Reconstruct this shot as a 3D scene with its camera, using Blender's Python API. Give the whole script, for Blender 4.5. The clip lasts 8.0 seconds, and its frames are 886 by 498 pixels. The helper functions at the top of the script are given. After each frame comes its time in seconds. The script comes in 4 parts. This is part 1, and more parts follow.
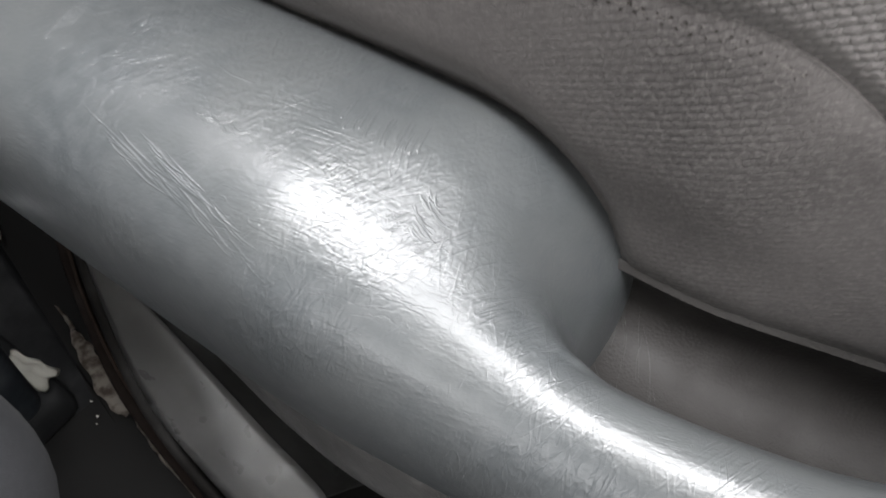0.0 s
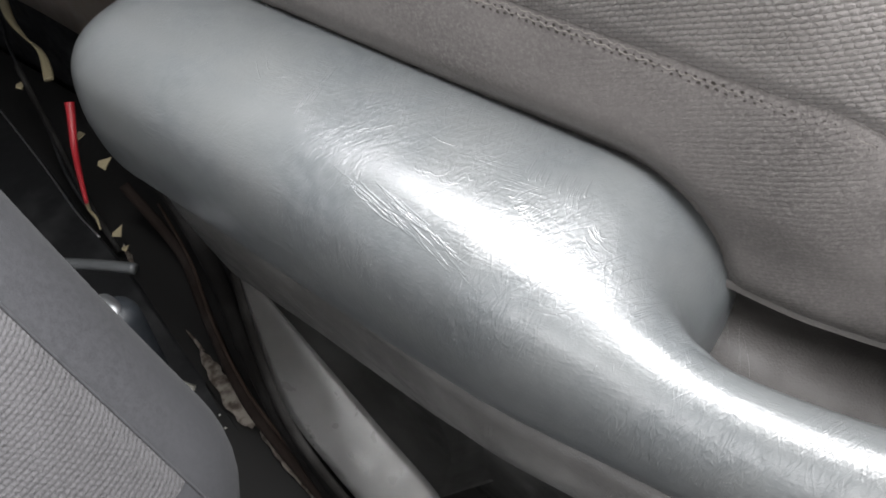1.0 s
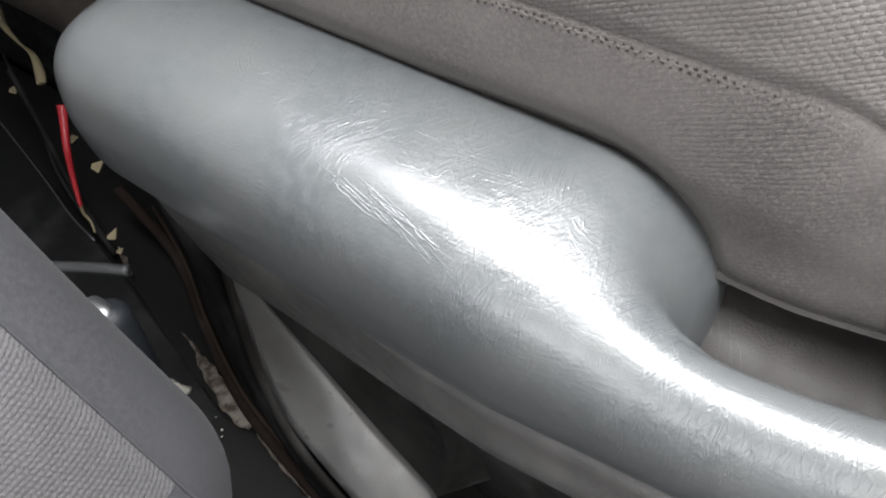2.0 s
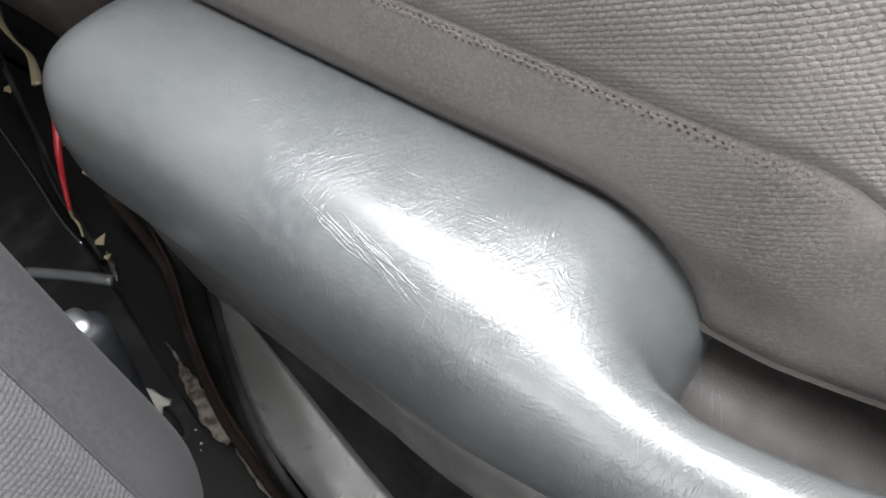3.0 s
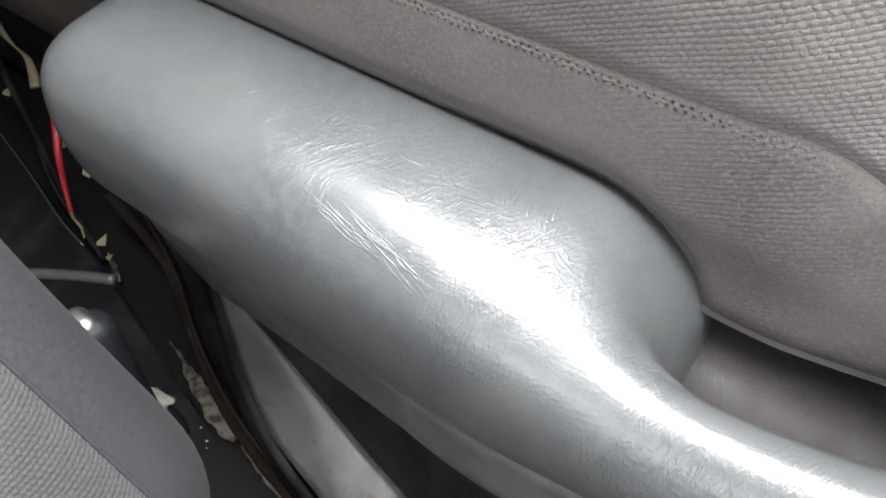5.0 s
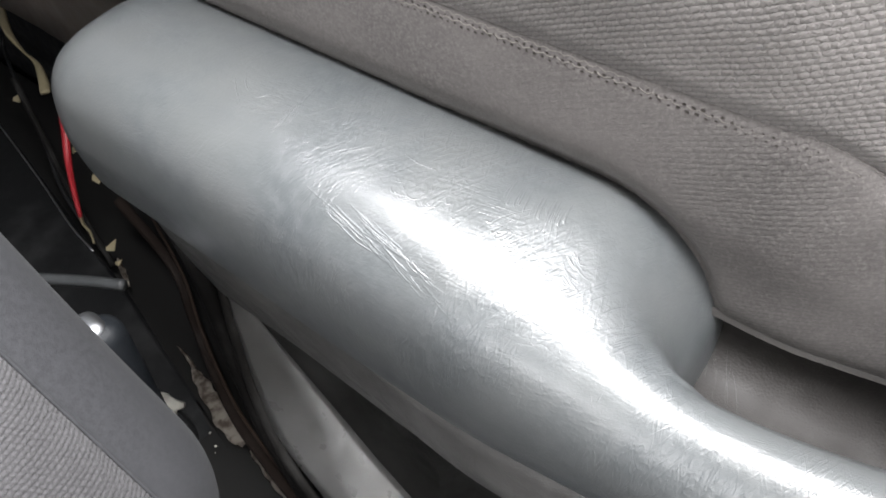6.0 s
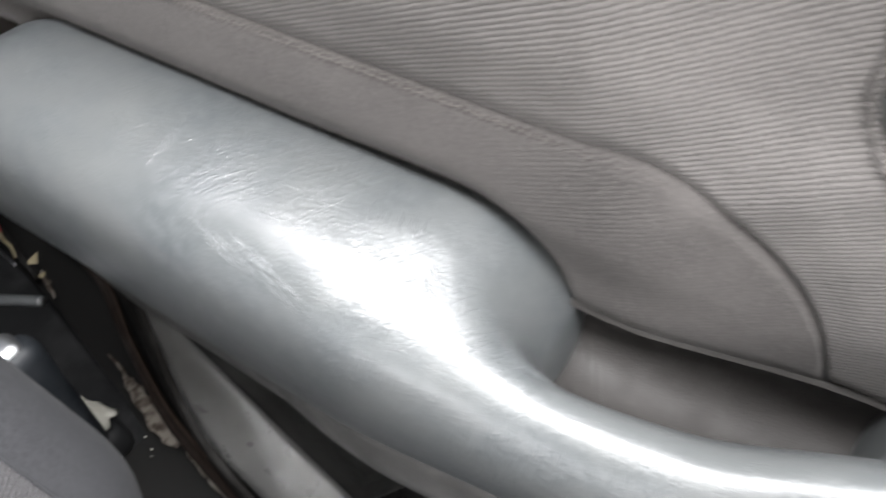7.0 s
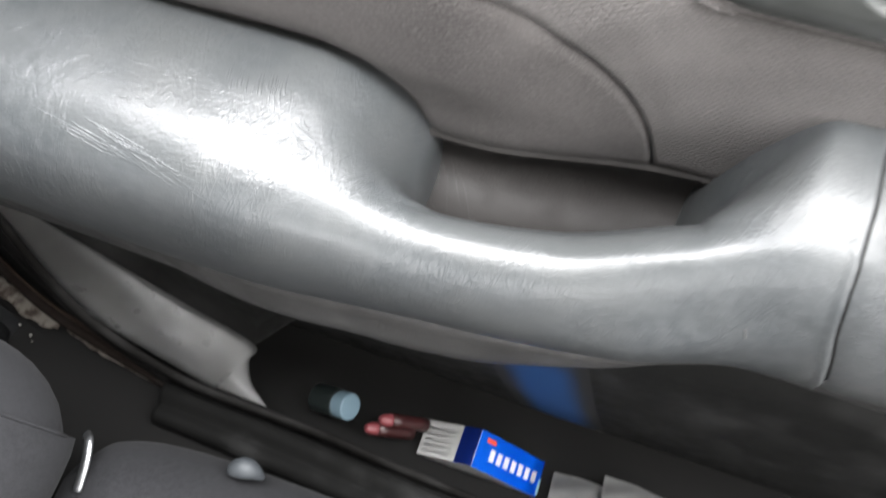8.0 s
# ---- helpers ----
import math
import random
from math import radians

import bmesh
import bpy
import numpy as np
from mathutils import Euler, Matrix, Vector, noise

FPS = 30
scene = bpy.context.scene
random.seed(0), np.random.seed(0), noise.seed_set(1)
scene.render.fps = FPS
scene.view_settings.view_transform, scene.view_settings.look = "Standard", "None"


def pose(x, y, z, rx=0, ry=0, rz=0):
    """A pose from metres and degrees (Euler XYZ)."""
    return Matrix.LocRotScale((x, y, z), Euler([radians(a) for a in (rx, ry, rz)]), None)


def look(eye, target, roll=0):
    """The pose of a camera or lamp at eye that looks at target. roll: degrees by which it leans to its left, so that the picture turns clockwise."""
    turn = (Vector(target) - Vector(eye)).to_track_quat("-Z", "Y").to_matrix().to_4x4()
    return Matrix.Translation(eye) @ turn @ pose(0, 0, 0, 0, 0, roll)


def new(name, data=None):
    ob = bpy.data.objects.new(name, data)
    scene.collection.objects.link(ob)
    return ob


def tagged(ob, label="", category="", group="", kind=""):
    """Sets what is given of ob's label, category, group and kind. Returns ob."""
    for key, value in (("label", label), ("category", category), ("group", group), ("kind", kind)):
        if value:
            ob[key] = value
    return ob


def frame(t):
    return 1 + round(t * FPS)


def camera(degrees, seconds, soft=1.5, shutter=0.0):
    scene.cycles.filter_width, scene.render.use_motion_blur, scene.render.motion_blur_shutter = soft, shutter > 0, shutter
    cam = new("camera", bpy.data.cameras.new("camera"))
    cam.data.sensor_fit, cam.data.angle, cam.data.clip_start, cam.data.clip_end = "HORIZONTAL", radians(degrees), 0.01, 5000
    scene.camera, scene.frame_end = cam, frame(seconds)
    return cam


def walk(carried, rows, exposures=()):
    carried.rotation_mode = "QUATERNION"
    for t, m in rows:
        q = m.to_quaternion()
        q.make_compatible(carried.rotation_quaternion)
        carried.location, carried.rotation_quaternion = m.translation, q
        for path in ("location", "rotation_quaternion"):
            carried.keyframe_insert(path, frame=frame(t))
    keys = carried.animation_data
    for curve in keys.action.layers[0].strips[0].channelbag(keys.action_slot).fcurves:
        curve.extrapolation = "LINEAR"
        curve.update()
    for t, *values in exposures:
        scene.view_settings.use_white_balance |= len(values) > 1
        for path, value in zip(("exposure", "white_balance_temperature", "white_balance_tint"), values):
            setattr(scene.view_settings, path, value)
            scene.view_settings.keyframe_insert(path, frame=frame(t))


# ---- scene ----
cam = camera(57.7, 8.0, 1.8, 0.42)
PATH = [
    (0, (0.059, -0.14, 0.628), (-0.711, 0.691, -1.021), -8.6),
    (0.5, (0.064, -0.171, 0.669), (-0.75, 0.698, -0.938), -8.4),
    (1, (0.06, -0.21, 0.698), (-0.841, 0.633, -0.876), -11.4),
    (1.5, (0.063, -0.207, 0.694), (-0.834, 0.615, -0.894), -12.5),
    (2, (0.065, -0.205, 0.692), (-0.842, 0.634, -0.881), -12.5),
    (2.2, (0.064, -0.198, 0.697), (-0.825, 0.679, -0.865), -10.1),
    (3.3, (0.061, -0.189, 0.695), (-0.848, 0.665, -0.868), -9.6),
    (3.5, (0.061, -0.187, 0.691), (-0.852, 0.646, -0.881), -11.4),
    (4, (0.063, -0.188, 0.69), (-0.842, 0.642, -0.889), -11.8),
    (4.5, (0.064, -0.192, 0.694), (-0.834, 0.66, -0.877), -10.6),
    (6, (0.063, -0.195, 0.693), (-0.863, 0.657, -0.862), -11.4),
    (6.5, (0.062, -0.195, 0.695), (-0.864, 0.666, -0.854), -11.1),
    (6.8, (0.071, -0.183, 0.696), (-0.86, 0.659, -0.861), -11.9),
    (6.9, (0.078, -0.177, 0.715), (-0.745, 0.661, -0.903), -11.4),
    (7, (0.096, -0.173, 0.717), (-0.711, 0.698, -0.893), -11.8),
    (7.1, (0.106, -0.174, 0.724), (-0.637, 0.751, -0.886), -8.7),
    (7.2, (0.124, -0.2, 0.728), (-0.581, 0.789, -0.861), -4.4),
    (7.4, (0.106, -0.217, 0.76), (-0.359, 0.693, -0.958), -4.8),
    (7.5, (0.107, -0.227, 0.761), (-0.31, 0.691, -0.966), -3.3),
    (7.6, (0.109, -0.214, 0.761), (-0.3, 0.674, -0.984), -4.0),
    (7.8, (0.103, -0.2, 0.765), (-0.238, 0.601, -1.035), -3.2),
    (8, (0.089, -0.182, 0.75), (-0.212, 0.49, -1.11), -5.1),
]
walk(cam, [(t, look(eye, target, roll)) for t, eye, target, roll in PATH],
     [(0, -0.78), (0.5, -0.42), (1, -0.12), (2, -0.08), (3.5, 0.0), (7, 0.0), (7.5, -0.14), (8, -0.26)])


# ---- light ----
world = bpy.data.worlds.new("sky")
scene.world = world
world.use_nodes = True
wn = world.node_tree.nodes
sky = wn.new("ShaderNodeTexSky")
sky.sky_type, sky.sun_disc = "NISHITA", False
sky.sun_elevation, sky.sun_rotation = radians(48), radians(200)
world.node_tree.links.new(sky.outputs[0], wn["Background"].inputs[0])
wn["Background"].inputs[1].default_value = 0.1


def window_light(name, eye, target, wide, high, watts, colour):
    """Skylight entering through one window opening of the car."""
    lamp = bpy.data.lights.new(name, "AREA")
    lamp.shape, lamp.size, lamp.size_y = "RECTANGLE", wide, high
    lamp.energy, lamp.color = watts, colour
    ob = new(name, lamp)
    ob.matrix_world = look(eye, target)
    return ob


window_light("near_window_light", (0.12, -0.072, 0.905), (0.12, -0.972, 0.485), 0.85, 0.38, 60, (0.985, 0.985, 1.0))
window_light("windscreen_light", (1.02, -0.62, 0.92), (0.0, -0.2, 0.4), 1.15, 0.55, 22, (1.0, 0.98, 0.96))
window_light("far_window_light", (0.36, -1.28, 0.84), (0.10, 0.0, 0.45), 1.05, 0.44, 12.5, (1.0, 0.98, 0.96))


# ---- materials ----
def material(name, colour, rough=0.6, metal=0.0, spec=0.5):
    m = bpy.data.materials.new(name)
    m.use_nodes = True
    b = m.node_tree.nodes["Principled BSDF"]
    b.inputs["Base Color"].default_value = (*colour, 1)
    b.inputs["Roughness"].default_value = rough
    b.inputs["Metallic"].default_value = metal
    b.inputs["Specular IOR Level"].default_value = spec
    return m


class Graph:
    """Short ways to add nodes to one material."""

    def __init__(self, m):
        self.tree = m.node_tree
        self.shader = self.tree.nodes["Principled BSDF"]
        self.place = self.add("ShaderNodeTexCoord").outputs["Object"]

    def add(self, kind):
        return self.tree.nodes.new(kind)

    def link(self, a, b):
        if isinstance(a, (int, float)):
            b.default_value = a
        else:
            self.tree.links.new(a, b)

    def math(self, op, a, b=0.0, c=0.0):
        n = self.add("ShaderNodeMath")
        n.operation = op
        for s, v in zip(n.inputs, (a, b, c)):
            self.link(v, s)
        return n.outputs[0]

    def scaled(self, sx, sy, sz, turn=(0, 0, 0)):
        turned = self.add("ShaderNodeMapping")
        self.link(self.place, turned.inputs["Vector"])
        turned.inputs["Rotation"].default_value = [radians(a) for a in turn]
        n = self.add("ShaderNodeMapping")
        self.link(turned.outputs[0], n.inputs["Vector"])
        n.inputs["Scale"].default_value = (sx, sy, sz)
        return n.outputs[0]

    def noise(self, scale, detail=3.0, vector=None, rough=0.55, distort=0.0):
        n = self.add("ShaderNodeTexNoise")
        self.link(vector or self.place, n.inputs["Vector"])
        n.inputs["Scale"].default_value, n.inputs["Detail"].default_value = scale, detail
        n.inputs["Roughness"].default_value, n.inputs["Distortion"].default_value = rough, distort
        return n.outputs["Fac"]

    def cells(self, scale, vector=None):
        n = self.add("ShaderNodeTexVoronoi")
        self.link(vector or self.place, n.inputs["Vector"])
        n.inputs["Scale"].default_value = scale
        return n.outputs["Distance"]

    def ramp(self, a, low, high, to_low=0.0, to_high=1.0):
        n = self.add("ShaderNodeMapRange")
        n.interpolation_type = "SMOOTHSTEP"
        for s, v in zip(n.inputs, (a, low, high, to_low, to_high)):
            self.link(v, s)
        return n.outputs[0]

    def axes(self):
        n = self.add("ShaderNodeSeparateXYZ")
        self.link(self.place, n.inputs[0])
        return n.outputs

    def blend(self, fac, one, two):
        n = self.add("ShaderNodeMix")
        n.data_type = "RGBA"
        self.link(fac, n.inputs["Factor"])
        for s, v in ((n.inputs["A"], one), (n.inputs["B"], two)):
            if isinstance(v, tuple):
                s.default_value = (*v, 1)
            else:
                self.link(v, s)
        return n.outputs["Result"]

    def colour(self, socket):
        self.link(socket, self.shader.inputs["Base Color"])

    def rough(self, socket):
        self.link(socket, self.shader.inputs["Roughness"])

    def bump(self, height, metres, strength=1.0, under=None):
        n = self.add("ShaderNodeBump")
        self.link(height, n.inputs["Height"])
        n.inputs["Distance"].default_value, n.inputs["Strength"].default_value = metres, strength
        if under:
            self.link(under, n.inputs["Normal"])
        self.link(n.outputs[0], self.shader.inputs["Normal"])
        return n.outputs[0]


def vinyl():
    """Worn grey leatherette: leather grain, short strokes, and fans of fine wrinkles."""
    m = material("grey_vinyl", (0.041, 0.044, 0.046), 0.33, spec=0.6)
    g = Graph(m)
    x, y, z = g.axes()
    wear = g.noise(14, 4)
    g.colour(g.blend(g.ramp(wear, 0.35, 0.7), g.blend(g.ramp(g.noise(170, 4), 0.35, 0.68), (0.036, 0.0395, 0.0415), (0.048, 0.0515, 0.0535)), (0.051, 0.0535, 0.054)))
    # Short strokes over the ridge, denser in worn patches.
    strokes = g.noise(1.0, 3.0, g.scaled(520, 130, 130, (0, 0, 24)), 0.6, 0.4)
    other = g.noise(1.0, 3.0, g.scaled(170, 560, 560, (0, 0, -14)), 0.6, 0.4)
    patch = g.math("MULTIPLY", g.ramp(g.noise(26, 3), 0.40, 0.66), g.ramp(z, 0.444, 0.453))
    worn = g.math("MULTIPLY", g.ramp(x, -0.32, -0.20), g.ramp(z, 0.375, 0.43))
    relief = g.math("ADD", g.math("MULTIPLY", strokes, g.math("ADD", 0.25, patch)),
                    g.math("MULTIPLY", other, g.math("SUBTRACT", 1.1, patch)))
    n = g.bump(g.math("MULTIPLY", relief, g.math("ADD", 0.3, worn)), 0.00011, 0.8)
    # Thin wrinkles that cross one another.
    across = g.noise(1.0, 2.0, g.scaled(330, 60, 60, (0, 0, 34)), 0.5, 0.5)
    along = g.noise(1.0, 2.0, g.scaled(60, 330, 330, (0, 0, -10)), 0.5, 0.5)
    fan = g.ramp(g.math("ABSOLUTE", g.math("SUBTRACT", across, 0.5)), 0.0, 0.1)
    fold = g.ramp(g.math("ABSOLUTE", g.math("SUBTRACT", along, 0.5)), 0.0, 0.1)
    here = g.math("MULTIPLY", g.ramp(g.noise(30, 2), 0.5, 0.64), g.math("MULTIPLY", g.ramp(x, -0.30, -0.22), g.ramp(z, 0.444, 0.453)))
    there = g.math("MULTIPLY", g.ramp(g.noise(21, 2), 0.53, 0.66), g.ramp(z, 0.40, 0.43))
    lines = g.math("ADD", g.math("MULTIPLY", g.math("SUBTRACT", fan, 1.0), here), g.math("MULTIPLY", g.math("SUBTRACT", fold, 1.0), there))
    n = g.bump(lines, 0.00008, 0.6, n)
    # Close crinkles across the grip and the worn flank, in clusters.
    drift = g.math("MULTIPLY", g.ramp(g.noise(24, 3), 0.40, 0.60), g.math("MULTIPLY", g.ramp(x, -0.24, -0.12), g.ramp(z, 0.36, 0.40)))
    one = g.noise(1.0, 2.0, g.scaled(300, 60, 60, (0, 0, 22)), 0.5, 0.7)
    two = g.noise(1.0, 2.0, g.scaled(230, 75, 75, (0, 0, -18)), 0.5, 0.9)
    ridges = g.math("ADD", g.ramp(g.math("ABSOLUTE", g.math("SUBTRACT", one, 0.5)), 0.09, 0.0),
                    g.math("MULTIPLY", g.ramp(g.math("ABSOLUTE", g.math("SUBTRACT", two, 0.5)), 0.09, 0.0), 0.7))
    n = g.bump(g.math("MULTIPLY", ridges, drift), 0.00010, 0.8, n)
    fresh = g.ramp(x, 0.193, 0.203)
    hide = g.math("ABSOLUTE", g.math("SUBTRACT", g.noise(1.0, 2.0, g.scaled(330, 620, 620, (0, 35, 20)), 0.5, 1.4), 0.5))
    n = g.bump(g.math("ADD", g.math("MULTIPLY", g.ramp(hide, 0.0, 0.09), fresh), g.math("MULTIPLY", g.cells(620), 0.2)), 0.00018, 0.8, n)
    g.bump(g.cells(900), 0.00005, 0.6, n)
    g.rough(g.math("ADD", g.ramp(g.noise(40, 4), 0.3, 0.75, 0.31, 0.42), g.math("ADD", g.math("MULTIPLY", fresh, 0.14), g.ramp(x, 0.10, 0.17, 0.0, 0.10))))
    return m


def knit(name, colour, pitch, depth, brushed=0.0, slope=0.0, over=(1.0, 0.6), rise=None):
    """Knitted upholstery cloth: staggered rows of loops, flattened in places."""
    m = material(name, colour, 0.95, spec=0.15)
    g = Graph(m)
    x, y, z = g.axes()
    wob = g.math("ADD", g.math("MULTIPLY", g.math("SUBTRACT", g.noise(150, 3), 0.5), 0.5),
                 g.math("MULTIPLY", g.math("SUBTRACT", g.noise(800, 2), 0.5), 0.55))
    v = g.math("ADD", g.math("MULTIPLY", g.math("ADD", z, g.math("MULTIPLY", x, -slope)), 1.0 / (pitch * 0.74)), wob)
    row, f = g.math("FLOOR", v), g.math("FRACT", v)
    u = g.math("MULTIPLY", g.math("ADD", g.math("MULTIPLY", x, over[0]), g.math("MULTIPLY", y, over[1])), 1.0 / pitch)
    u = g.math("ADD", g.math("ADD", u, g.math("MULTIPLY", row, 0.5)), g.math("ADD", wob, g.math("MULTIPLY", f, 0.05)))
    su = g.math("SINE", g.math("MULTIPLY", g.math("FRACT", u), math.pi))
    sv = g.math("SINE", g.math("MULTIPLY", f, math.pi))
    loops = g.math("MULTIPLY", g.math("POWER", sv, 0.7), g.math("ADD", 0.22, g.math("MULTIPLY", su, 0.78)))
    fuzz = g.noise(1900, 2)
    keep = g.ramp(g.noise(9, 2), 0.35, 0.65, 1.0 - brushed, 1.0)
    if rise:
        keep = g.math("MULTIPLY", keep, g.ramp(x, rise[0], rise[1], 0.12, 1.0))
    n = g.bump(g.math("MULTIPLY", loops, keep), depth, 1.0)
    g.bump(fuzz, 0.0004, 0.6, n)
    # Shade in the gaps between loops is put into the colour.
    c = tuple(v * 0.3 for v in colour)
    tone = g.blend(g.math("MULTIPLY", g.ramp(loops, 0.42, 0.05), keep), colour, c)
    tone = g.blend(g.ramp(fuzz, 0.35, 0.65, 0.0, 0.3), tone, tuple(v * 0.6 for v in colour))
    blot = g.ramp(g.noise(520, 3), 0.36, 0.64)
    tone = g.blend(g.math("MULTIPLY", blot, 0.38 + 0.35 * brushed), tone, tuple(v * (0.62 - 0.12 * brushed) for v in colour))
    if brushed > 0.5:
        lint = g.ramp(g.noise(760, 4), 0.52, 0.66)
        tone = g.blend(g.math("MULTIPLY", lint, 0.6), tone, tuple(v * 1.4 for v in colour))
    fade = g.blend(g.ramp(g.noise(16, 5), 0.35, 0.7), tone, tuple(v * 1.25 for v in colour))
    mixed = g.blend(0.5, tone, fade)
    g.colour(mixed)
    g.shader.inputs["Sheen Weight"].default_value = 0.06
    g.shader.inputs["Sheen Roughness"].default_value = 0.5
    return m


def brushed_cloth(name, colour):
    """Fine plain cloth: fibres, faint lint and a soft nap."""
    m = material(name, colour, 0.95, spec=0.12)
    g = Graph(m)
    fine = g.noise(1100, 3)
    lint = g.ramp(g.noise(420, 3), 0.55, 0.8)
    tone = g.blend(g.ramp(fine, 0.3, 0.7), tuple(v * 0.82 for v in colour), tuple(v * 1.2 for v in colour))
    mottle = g.ramp(g.noise(260, 3), 0.35, 0.68)
    tone = g.blend(g.math("MULTIPLY", mottle, 0.5), tone, tuple(v * 1.5 for v in colour))
    tone = g.blend(g.math("MULTIPLY", lint, 0.35), tone, tuple(v * 1.7 for v in colour))
    g.colour(g.blend(g.ramp(g.noise(12, 4), 0.35, 0.7, 0.0, 0.5), tone, tuple(v * 1.25 for v in colour)))
    g.bump(g.math("ADD", fine, g.noise(160, 3)), 0.0004, 0.7)
    g.shader.inputs["Sheen Weight"].default_value = 0.02
    return m


def plastic(name, colour, rough, grain=0.00018, scratch=0.0, spec=0.5):
    """Grained moulded plastic with dust and rubbed patches."""
    m = material(name, colour, rough, spec=spec)
    g = Graph(m)
    dust = g.ramp(g.noise(18, 5), 0.45, 0.75)
    g.colour(g.blend(dust, colour, tuple(min(1, v * 1.35 + 0.012) for v in colour)))
    n = g.bump(g.cells(850), grain, 0.8)
    if scratch:
        lines = g.noise(1.0, 2.0, g.scaled(420, 40, 40, (0, 0, 20)), 0.5, 0.3)
        fine = g.ramp(g.math("ABSOLUTE", g.math("SUBTRACT", lines, 0.5)), 0.0, 0.03)
        some = g.ramp(g.noise(30, 2), 0.55, 0.65)
        g.bump(g.math("MULTIPLY", g.math("SUBTRACT", fine, 1.0), some), scratch, 0.8, n)
    g.rough(g.ramp(g.noise(60, 3), 0.3, 0.7, rough - 0.07, rough + 0.1))
    return m


def crust_material():
    m = material("dried_sealant", (0.3, 0.24, 0.18), 0.9)
    g = Graph(m)
    g.colour(g.blend(g.ramp(g.noise(70, 5), 0.4, 0.62), (0.20, 0.18, 0.155), (0.05, 0.036, 0.027)))
    g.bump(g.noise(240, 5), 0.0012, 1.0)
    return m


def blue_patch_material():
    """Blue patch whose edges blend into the pocket wall's colour."""
    m = material("wall_blended_blue", (0.006, 0.03, 0.12), 0.6)
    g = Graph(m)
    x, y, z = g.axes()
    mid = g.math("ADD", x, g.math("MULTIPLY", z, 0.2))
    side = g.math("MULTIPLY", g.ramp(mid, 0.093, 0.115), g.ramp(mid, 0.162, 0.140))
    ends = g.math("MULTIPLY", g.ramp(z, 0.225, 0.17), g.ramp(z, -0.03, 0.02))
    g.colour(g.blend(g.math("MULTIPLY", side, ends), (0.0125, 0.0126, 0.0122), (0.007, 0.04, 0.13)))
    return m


VINYL = vinyl()
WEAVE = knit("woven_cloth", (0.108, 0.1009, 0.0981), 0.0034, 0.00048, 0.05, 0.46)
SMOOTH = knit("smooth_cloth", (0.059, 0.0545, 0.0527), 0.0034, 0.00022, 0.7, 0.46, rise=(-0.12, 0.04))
SEAT_SMOOTH = brushed_cloth("seat_side_cloth", (0.0170, 0.0172, 0.0186))
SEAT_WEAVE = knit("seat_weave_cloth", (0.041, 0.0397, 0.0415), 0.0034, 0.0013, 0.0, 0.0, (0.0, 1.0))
THREAD = material("sewing_thread", (0.085, 0.078, 0.073), 0.95, spec=0.1)
HOLE = material("stitch_hole", (0.03, 0.027, 0.025), 0.95, spec=0.1)
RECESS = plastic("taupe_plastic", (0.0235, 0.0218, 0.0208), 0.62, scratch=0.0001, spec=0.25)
STRIP = plastic("dark_grey_plastic", (0.043, 0.0421, 0.0412), 0.40, scratch=0.0003)
LOWER = plastic("charcoal_plastic", (0.0095, 0.0096, 0.0092), 0.6, spec=0.18)
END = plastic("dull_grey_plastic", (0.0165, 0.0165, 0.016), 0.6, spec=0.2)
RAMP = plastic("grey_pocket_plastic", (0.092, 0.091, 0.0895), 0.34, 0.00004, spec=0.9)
BEZEL = plastic("satin_grey_plastic", (0.038, 0.040, 0.038), 0.34, 0.00004)
BLACK = plastic("black_plastic", (0.007, 0.0072, 0.0076), 0.7, spec=0.14)
SCUFF = plastic("dark_grey_sill_plastic", (0.0062, 0.0062, 0.0059), 0.75, spec=0.08)
RUBBER = plastic("black_rubber", (0.005, 0.0046, 0.0042), 0.85, spec=0.12)
BROWN = plastic("rusty_brown_seal", (0.0105, 0.0074, 0.0060), 0.9, spec=0.1)
RIDGE = plastic("lit_brown_edge", (0.022, 0.0145, 0.0105), 0.8, spec=0.15)
WORN_STEEL = plastic("worn_grey_steel", (0.035, 0.037, 0.038), 0.45)
CARPET = material("black_carpet", (0.010, 0.0098, 0.0095), 0.95, spec=0.1)
TRIM = plastic("taupe_trim", (0.07, 0.06, 0.052), 0.6)
PILLAR = plastic("taupe_pillar_plastic", (0.21, 0.18, 0.155), 0.6)
CRUST = crust_material()
PAPER = material("white_paper", (0.36, 0.35, 0.31), 0.8)
GREY_PAPER = material("greyish_paper", (0.16, 0.16, 0.157), 0.85)
STEEL = material("bright_steel", (0.45, 0.46, 0.47), 0.4, 1.0)
GREY_LEVER = plastic("slate_plastic", (0.0065, 0.0078, 0.0095), 0.5, spec=0.22)
RED = material("red_wire_sheath", (0.24, 0.008, 0.013), 0.5)
BEIGE = material("yellowed_tape", (0.19, 0.16, 0.095), 0.8)
HEADLINER = material("headliner_cloth", (0.4, 0.39, 0.37), 0.95)
RED_MARK = material("orange_red_paint", (0.8, 0.09, 0.05), 0.4)
SILVER = material("silver_plastic", (0.42, 0.43, 0.42), 0.35, 0.3)
BLUE = material("bright_blue_card", (0.0, 0.13, 0.72), 0.35)
NAVY = material("navy_card", (0.005, 0.025, 0.22), 0.4)
WHITE = material("white_card", (0.42, 0.42, 0.41), 0.6)
PRINT = material("white_print", (0.8, 0.82, 0.85), 0.5)
CYAN = material("pale_cyan_print", (0.45, 0.75, 0.85), 0.4)
PINK = material("pink_plastic", (0.15, 0.033, 0.038), 0.45)
MAROON = material("dark_red_plastic", (0.03, 0.008, 0.008), 0.4)
CLIP = plastic("pale_grey_plastic", (0.03, 0.034, 0.038), 0.6)
